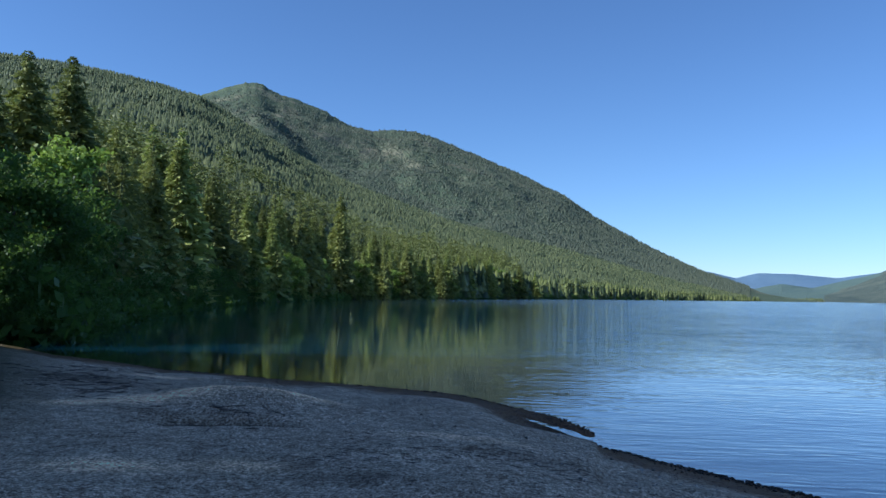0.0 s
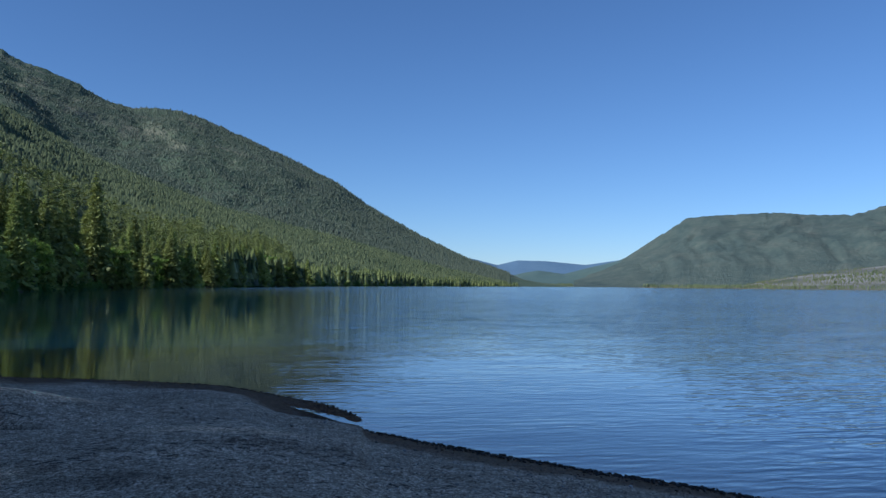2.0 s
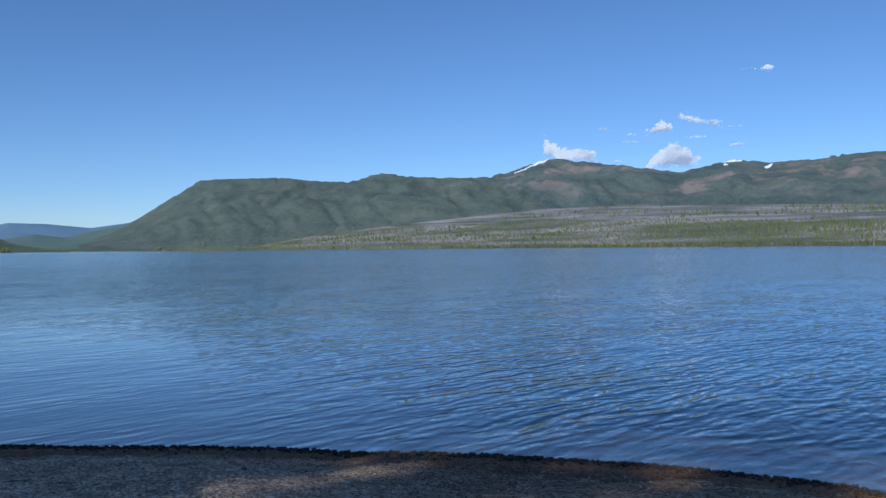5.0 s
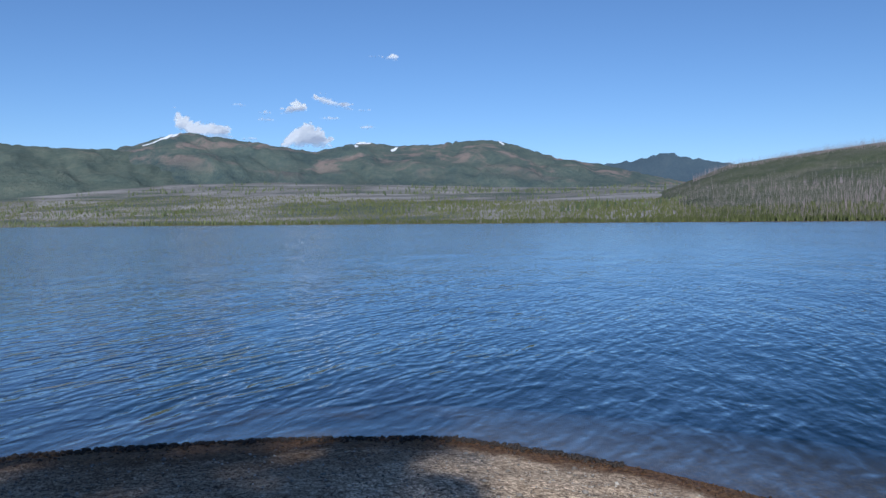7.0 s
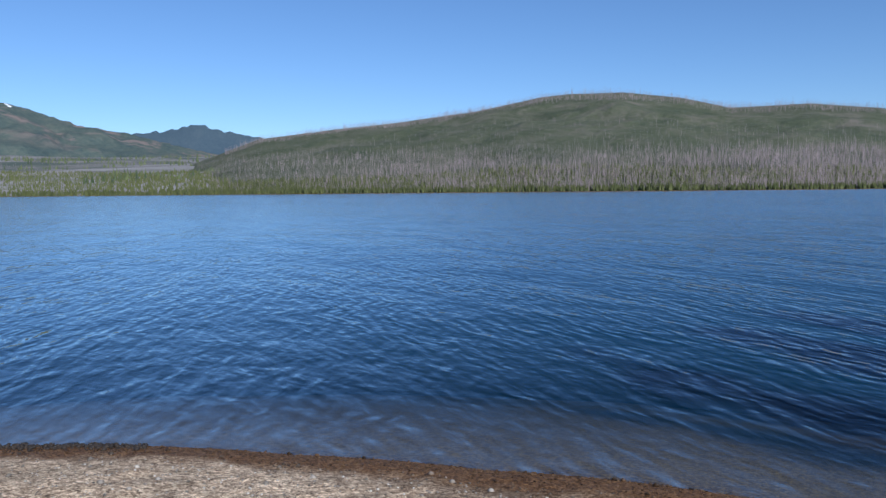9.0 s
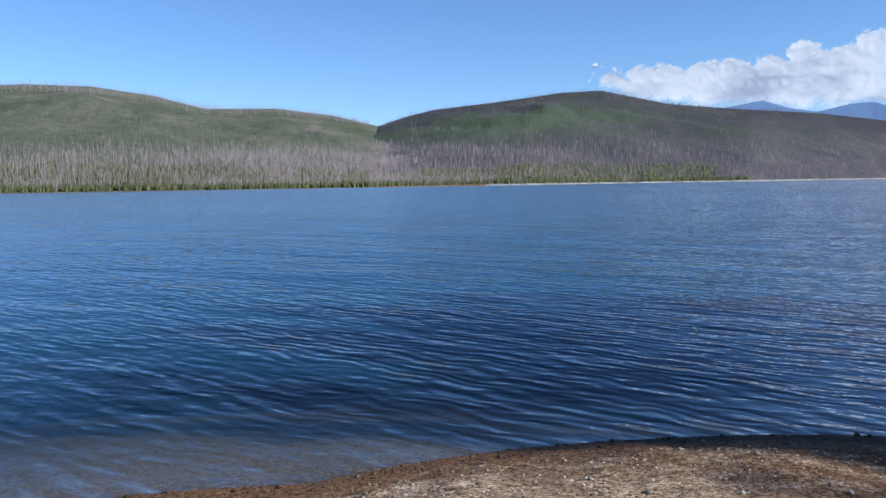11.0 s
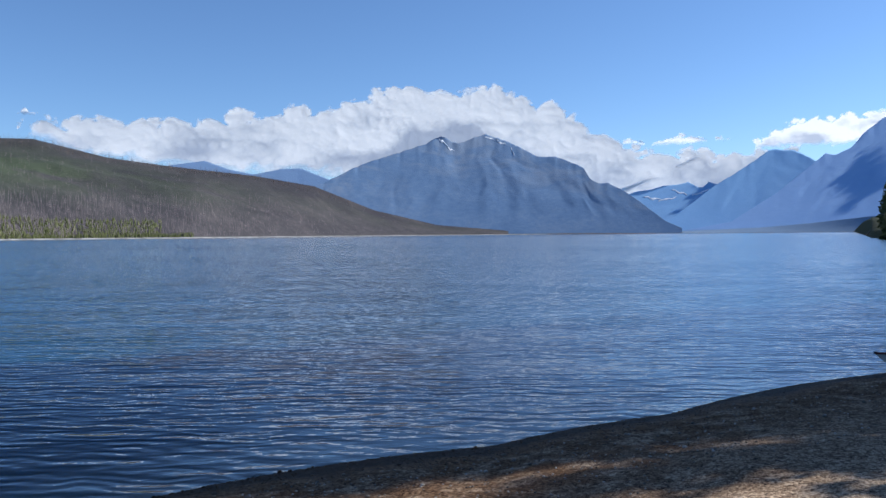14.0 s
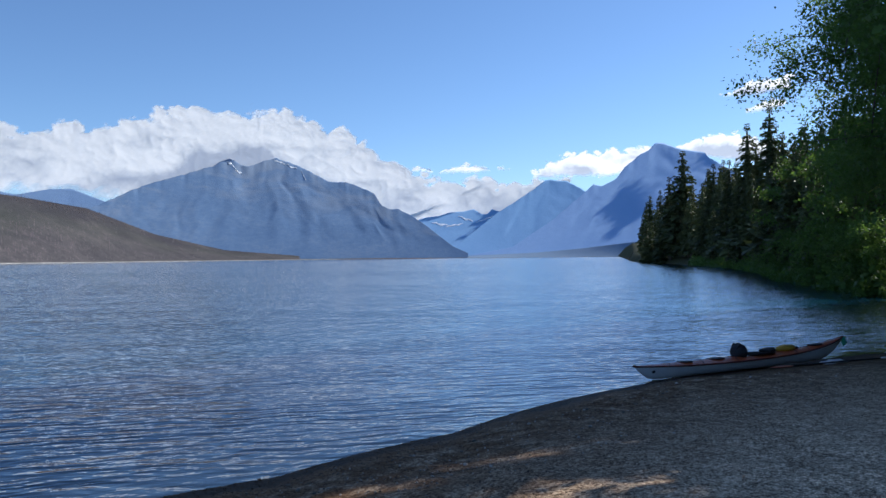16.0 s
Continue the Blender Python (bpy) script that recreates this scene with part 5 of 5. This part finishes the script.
# ---- the kayak on the beach ----
def enamel(name, col, rough=0.3, metal=0.0):
    m = Mat(name)
    n = m.noise(5.0, 5, 0.7)
    dull = m.mix(m.ramp(n, (0.45, 0.0), (0.75, 0.35)), col, tuple(c * 0.7 + 0.03 for c in col))
    return m.done(dull, m.ramp(n, (0.3, rough), (0.8, rough + 0.2)), None, Metallic=metal)


WHITE_GEL = enamel("white_gelcoat", (0.62, 0.63, 0.64))
RED_GEL = enamel("orange_red_gelcoat", (0.42, 0.075, 0.02))
DARK_RED = enamel("dark_red_edge_tape", (0.10, 0.014, 0.012), 0.5)
BLACK_RUBBER = enamel("black_rubber", (0.012, 0.012, 0.014), 0.55)
YELLOW_CLOTH = enamel("yellow_bag_cloth", (0.55, 0.30, 0.03), 0.6)
GREEN_ROPE = enamel("green_rope", (0.03, 0.32, 0.20), 0.7)
DARK_CLOTH = enamel("dark_vest_cloth", (0.015, 0.016, 0.022), 0.8)


def kayak_lines(s):
    """Half beam, keel and sheer heights along the kayak, bow at 0 and stern at 1, in metres."""
    e = abs(2 * s - 1)
    half = 0.285 * max(1 - e ** 2.2, 0.0) ** 0.8 + 0.006
    sheer = 0.20 + 0.05 * e ** 2 + (0.05 if s < 0.5 else 0.19) * e ** 3
    rake = 0.86 if s < 0.5 else 0.66
    keel = (sheer - 0.02) * max(0.0, (e - rake) / (1 - rake)) ** (1.2 if s < 0.5 else 1.7) + 0.02 * e ** 2
    return half, keel, sheer


LONG = 5.55


def shell(s0, s1, top, n=36):
    bm = bmesh.new()
    rows = []
    for i in range(n + 1):
        s = s0 + (s1 - s0) * i / n
        half, keel, sheer = kayak_lines(s)
        ring = []
        for k in range(13):
            t = -1 + 2 * k / 12
            y = half * (1.0 if top else math.copysign(abs(t) ** 0.62, t)) * (t if top else 1.0)
            if top:
                z = sheer + 0.085 * half / 0.285 * (1 - abs(t) ** 1.6)
            else:
                z = keel + (sheer - keel) * abs(t) ** 2.1
            ring.append(bm.verts.new((s * LONG, y, z)))
        rows.append(ring)
    for a, b in zip(rows, rows[1:]):
        for k in range(12):
            bm.faces.new((a[k], a[k + 1], b[k + 1], b[k]))
    for f in bm.faces:
        f.smooth = True
    bmesh.ops.recalc_face_normals(bm, faces=bm.faces)
    return bm


def ring_bar(cx, cz, rx, ry, thick, n=28, m=8, tilt=0.0):
    """An oval rim, for the cockpit and hatches."""
    bm = bmesh.new()
    rows = []
    for i in range(n):
        a = 2 * math.pi * i / n
        c = Vector((cx + rx * math.cos(a), ry * math.sin(a), cz + tilt * math.cos(a)))
        o = Vector((math.cos(a), math.sin(a), 0))
        rows.append([bm.verts.new(c + o * thick * math.cos(2 * math.pi * k / m) + Vector((0, 0, thick * math.sin(2 * math.pi * k / m)))) for k in range(m)])
    for i in range(n):
        a, b = rows[i], rows[(i + 1) % n]
        for k in range(m):
            bm.faces.new((a[k], b[k], b[(k + 1) % m], a[(k + 1) % m])).smooth = True
    return bm


def dome(cx, cy, cz, rx, ry, rz, lumps=0.0, seed=1, sub=3):
    """A rounded, slightly lumpy solid."""
    bm = bmesh.new()
    bmesh.ops.create_icosphere(bm, subdivisions=sub, radius=1.0)
    for v in bm.verts:
        k = 1 + lumps * noise.noise(v.co * 1.8 + Vector((seed * 3.1, seed, 0)))
        v.co = Vector((cx + v.co.x * rx * k, cy + v.co.y * ry * k, cz + v.co.z * rz * k))
    for f in bm.faces:
        f.smooth = True
    return bm


def bar_mesh(name, points, radii, material, sides=8):
    v, f = tube(points, radii, sides)
    return mesh_from(name, v, f, material, True)


def build_kayak():
    kayak = new("kayak")
    part("hull", shell(0, 1, False), WHITE_GEL, kayak, "white gelcoat hull")
    part("fore_deck", shell(0, 0.46, True, 20), RED_GEL, kayak, "dark orange-red fore deck")
    part("aft_deck", shell(0.46, 1, True, 22), RED_GEL, kayak, "orange-red aft deck")
    for sign in (-1, 1):
        pts = []
        for i in range(25):
            s = i / 24
            half, keel, sheer = kayak_lines(s)
            pts.append((s * LONG, sign * (half + 0.004), sheer + 0.002))
        part("seam", bar_mesh("seam", pts, [0.016] * 25, DARK_RED, 6), None, kayak, "dark red edge seam")
    cz = kayak_lines(0.55)[2] + 0.10
    part("cockpit_coaming", ring_bar(0.56 * LONG, cz, 0.40, 0.205, 0.018, tilt=-0.02), BLACK_RUBBER, kayak, "black cockpit rim")
    # shade inside the cockpit, made as a dark cap on the uncut deck
    part("cockpit_well", dome(0.56 * LONG, 0, cz - 0.02, 0.385, 0.19, 0.018), DARK_CLOTH, kayak, "dark cap that stands for the shaded cockpit opening")
    part("seat_back", dome(0.61 * LONG, 0, cz + 0.035, 0.17, 0.15, 0.06, 0.25), BLACK_RUBBER, kayak, "black padded backrest")
    for s, rx in ((0.22, 0.17), (0.36, 0.20), (0.85, 0.2)):
        half, keel, sheer = kayak_lines(s)
        h = part("hatch_cover", dome(s * LONG, 0, sheer + 0.075 * half / 0.285 + 0.008, rx, min(0.15, half * 0.72), 0.022), BLACK_RUBBER, kayak, "black rubber hatch cover")
    for s in (0.14, 0.28, 0.43, 0.72, 0.79):
        half, keel, sheer = kayak_lines(s)
        pts = [(s * LONG + 0.05 * math.cos(t * 3), half * t, sheer + 0.085 * half / 0.285 * (1 - abs(t) ** 1.6) + 0.012) for t in (-0.97, -0.6, -0.2, 0.2, 0.6, 0.97)]
        part("deck_line", bar_mesh("deck_line", pts, [0.006] * 6, BLACK_RUBBER, 5), None, kayak, "thin black deck line")
    for s in (0.004, 0.995):
        half, keel, sheer = kayak_lines(s)
        part("end_cap", dome(s * LONG, 0, sheer + 0.01, 0.05, 0.016, 0.022), BLACK_RUBBER, kayak, "black end cap")
    half, keel, sheer = kayak_lines(0.055)
    for sign in (-1, 1):
        badge = bmesh.new()
        bmesh.ops.create_cube(badge, size=1.0, matrix=Matrix.Translation((0.07 * LONG, sign * (kayak_lines(0.07)[0] * 0.88), sheer * 0.62)) @ Matrix.Diagonal((0.07, 0.012, 0.05, 1)))
        part("badge", badge, BLACK_RUBBER, kayak, "small dark badge near the bow")
    part("grab_toggle", dome(LONG + 0.05, 0.02, kayak_lines(1.0)[2] - 0.10, 0.05, 0.05, 0.09, 0.5), GREEN_ROPE, kayak, "bunched green rope at the stern")
    kayak.matrix_basis = pose(KX, KY, KZ, 0, 0, 0) @ Matrix.Rotation(KTURN, 4, "Z") @ Matrix.Rotation(-KPITCH, 4, "Y") @ Matrix.Rotation(radians(-4), 4, "X")
    tagged(kayak, "long white and red sea kayak with its bow in water", "kayak")
    return kayak


# bow by the water, stern up on the gravel
KX, KY, KZ = -8.05, -13.78, -0.02
KTURN, KPITCH = math.atan2(-0.55, -5.15), radians(1.6)
kayak = build_kayak()


def on_kayak(name, bm, s, side, lift, material, label, category):
    half, keel, sheer = kayak_lines(s)
    ob = new(name)
    part("body", bm, material, ob)
    ob.matrix_basis = kayak.matrix_basis @ pose(s * LONG, side, sheer + lift)
    return tagged(ob, label, category)


vest = on_kayak("life_vest", dome(0, 0, 0.11, 0.15, 0.20, 0.17, 0.25, 4), 0.47, 0.0, 0.045, DARK_CLOTH, "bunched black life vest on the kayak's deck", "life vest")
for k, (dx, dy) in enumerate(((0.05, 0.12), (-0.02, -0.12))):
    part("shoulder_strap", bar_mesh("shoulder_strap", [(dx, dy, 0.2), (dx - 0.05, dy, 0.29), (dx - 0.12, dy, 0.2)], [0.018, 0.02, 0.018], BLACK_RUBBER), None, vest)
bag = on_kayak("dry_bag", dome(0, 0, 0.05, 0.26, 0.13, 0.085, 0.25, 6), 0.695, 0.0, 0.05, YELLOW_CLOTH, "yellow dry bag strapped on the kayak's aft deck", "bag")
part("roll_closure", dome(0.27, 0, 0.06, 0.05, 0.10, 0.03, 0.2, 2), BLACK_RUBBER, bag, "black rolled closure")


def build_paddle():
    paddle = new("paddle")
    part("shaft", bar_mesh("shaft", [(-1.05, 0, 0.03), (0, 0, 0.035), (1.05, 0, 0.03)], [0.015, 0.016, 0.015], BLACK_RUBBER), None, paddle, "black paddle shaft")
    for sign, mat, text in ((-1, RED_GEL, "red paddle blade"), (1, WHITE_GEL, "white paddle blade")):
        part("blade", dome(sign * 1.28, 0, 0.035, 0.26, 0.085, 0.014, 0.1), mat, paddle, text)
    x, y = -12.55, -13.5
    paddle.matrix_basis = pose(x, y, float(ground_z(np.array(x), np.array(y))) + 0.012, 0, -2, 176)
    tagged(paddle, "double-bladed kayak paddle lying on the gravel", "paddle")


build_paddle()
cloth_x, cloth_y = -12.7, -13.75
towel = new("towel")
part("cloth", dome(0, 0, 0.03, 0.32, 0.16, 0.06, 0.6, 9), WHITE_GEL, towel)
towel.matrix_basis = pose(cloth_x, cloth_y, float(ground_z(np.array(cloth_x), np.array(cloth_y))), 0, 0, 20)
tagged(towel, "crumpled pale cloth on the gravel beside the kayak", "cloth")

# ---- stones, drift and litter on the beach ----
def shore_boulder(az, r, size, seed, label):
    p = at(np.array(float(az)), np.array(float(r)))
    bm = dome(0, 0, 0.1, size, size * 0.7, size * 0.42, 0.5, seed)
    me = bpy.data.meshes.new("boulder")
    bm.to_mesh(me)
    bm.free()
    me.materials.append(STONE)
    ob = new("boulder", me)
    ob.matrix_basis = pose(float(p[0]), float(p[1]), float(ground_z(p[0], p[1])) + 0.02, 0, 0, seed * 40)
    tagged(ob, label, "rock")


shore_boulder(225.7, 47.0, 1.2, 3, "pale rounded boulder at the water's edge under trees")


def small_balls(sub):
    bm = bmesh.new()
    bmesh.ops.create_icosphere(bm, subdivisions=sub, radius=1.0)
    v = np.array([x.co for x in bm.verts])
    f = np.array([[x.index for x in q.verts] for q in bm.faces])
    bm.free()
    return v, f


def strew(name, label, category, az, r, size, flat, material, seed, sink=0.3):
    g = np.random.default_rng(seed)
    v, f = small_balls(1)
    v = v * (1 + 0.35 * g.uniform(-1, 1, (len(v), 1)))
    p = at(az, r)
    p[:, 2] = ground_z(p[:, 0], p[:, 1]) + size * flat * (1 - sink)
    vv, ff = scatter(v, f, p, size * flat, g.uniform(0, 6.3, len(az)), size)
    tagged(new(name, mesh_from(name, vv, ff, material, True)), label, category, kind="stuff")


g = np.random.default_rng(90)
n = 8500
az = g.uniform(-28, 224, n)
r = (near_r(az)) * (1 - 0.45 * g.random(n) ** 1.5)
strew("pebbles", "grey and tan lake pebbles", "pebbles", az, r, g.uniform(0.005, 0.012, n) * (1 + (g.random(n) < 0.05) * 1.2), 0.6, STONE, 91)
n = 3000
az = np.concatenate([g.uniform(11, 88, n), g.uniform(-20, 11, 500)])
r = near_r(az) - np.abs(g.normal(0, 0.2, len(az))) - 0.02 + 0.05 * np.sin(az * 3.1) * np.sin(az * 1.3)
strew("shore_debris", "dark wet plant debris along the water line", "debris", az, r, 0.008 + 0.026 * g.random(len(az)) ** 2, 0.7, DEBRIS, 92)


def twigs(count, spots, seed, big=1.0):
    g = np.random.default_rng(seed)
    verts, faces = [], []
    for k in range(count):
        cx, cy, w = spots[k % len(spots)]
        x, y = cx + g.normal(0, w), cy + g.normal(0, w)
        a, ln = g.uniform(0, 6.3), g.uniform(0.025, 0.10) * big
        dx, dy = math.cos(a) * ln, math.sin(a) * ln
        xs, ys = np.array([x - dx, x, x + dx]), np.array([y - dy, y + 0.02, y + dy])
        zs = ground_z(xs, ys) + 0.008 * big
        v, f = tube([(xs[i], ys[i], zs[i]) for i in range(3)], [0.002 * big, 0.004 * big, 0.0015 * big], 4)
        n0 = len(verts)
        verts += v
        faces += [tuple(i + n0 for i in q) for q in f]
    tagged(new("twigs", mesh_from("twigs", verts, faces, BARK)), "scattered brown twigs and drift litter on gravel", "twigs", kind="stuff")


twigs(500, [(-0.8, 9.0, 0.45), (-3.9, 14.2, 0.9), (1.0, 9.4, 0.5), (-8, 20, 1.5), (-2, 11, 1.6), (-6, 15, 1.5), (2.0, 7.5, 1.2), (3.0, -5.5, 0.6), (-3, -8.5, 1.2)], 93)
twigs(170, [(-7.4, 17.0, 0.9), (-6.3, 15.3, 0.7), (-3.2, 12.0, 0.5), (-9.0, 20.5, 1.0)], 94, 2.2)
dead = new("dead_tree", bar_mesh("dead_tree", [(0, 0, -0.5), (0.2, 0, 6), (-0.4, 0.1, 12), (-1.1, 0.1, 17)], [0.30, 0.24, 0.15, 0.03], SNAG))
_p = at(np.array(-15.2), np.array(165.0))
dead.matrix_basis = pose(float(_p[0]), float(_p[1]), float(ground_z(_p[0], _p[1])), 0, 0, 30)
tagged(dead, "pale leaning dead trunk among dark conifers", "tree")
# driftwood at the tip of the wooded point
snag = new("driftwood", bar_mesh("driftwood", [(-1.5, 0, 0.1), (0.3, 0.2, 0.9), (1.9, 0, 2.6), (2.2, 0.1, 3.6)], [0.22, 0.2, 0.14, 0.04], BARK))
_p = at(np.array(210.3), np.array(326.0))
snag.matrix_basis = pose(float(_p[0]), float(_p[1]), float(ground_z(_p[0], _p[1])), 0, 0, 200)
tagged(snag, "dark leaning driftwood snag on the tip of the point", "driftwood")
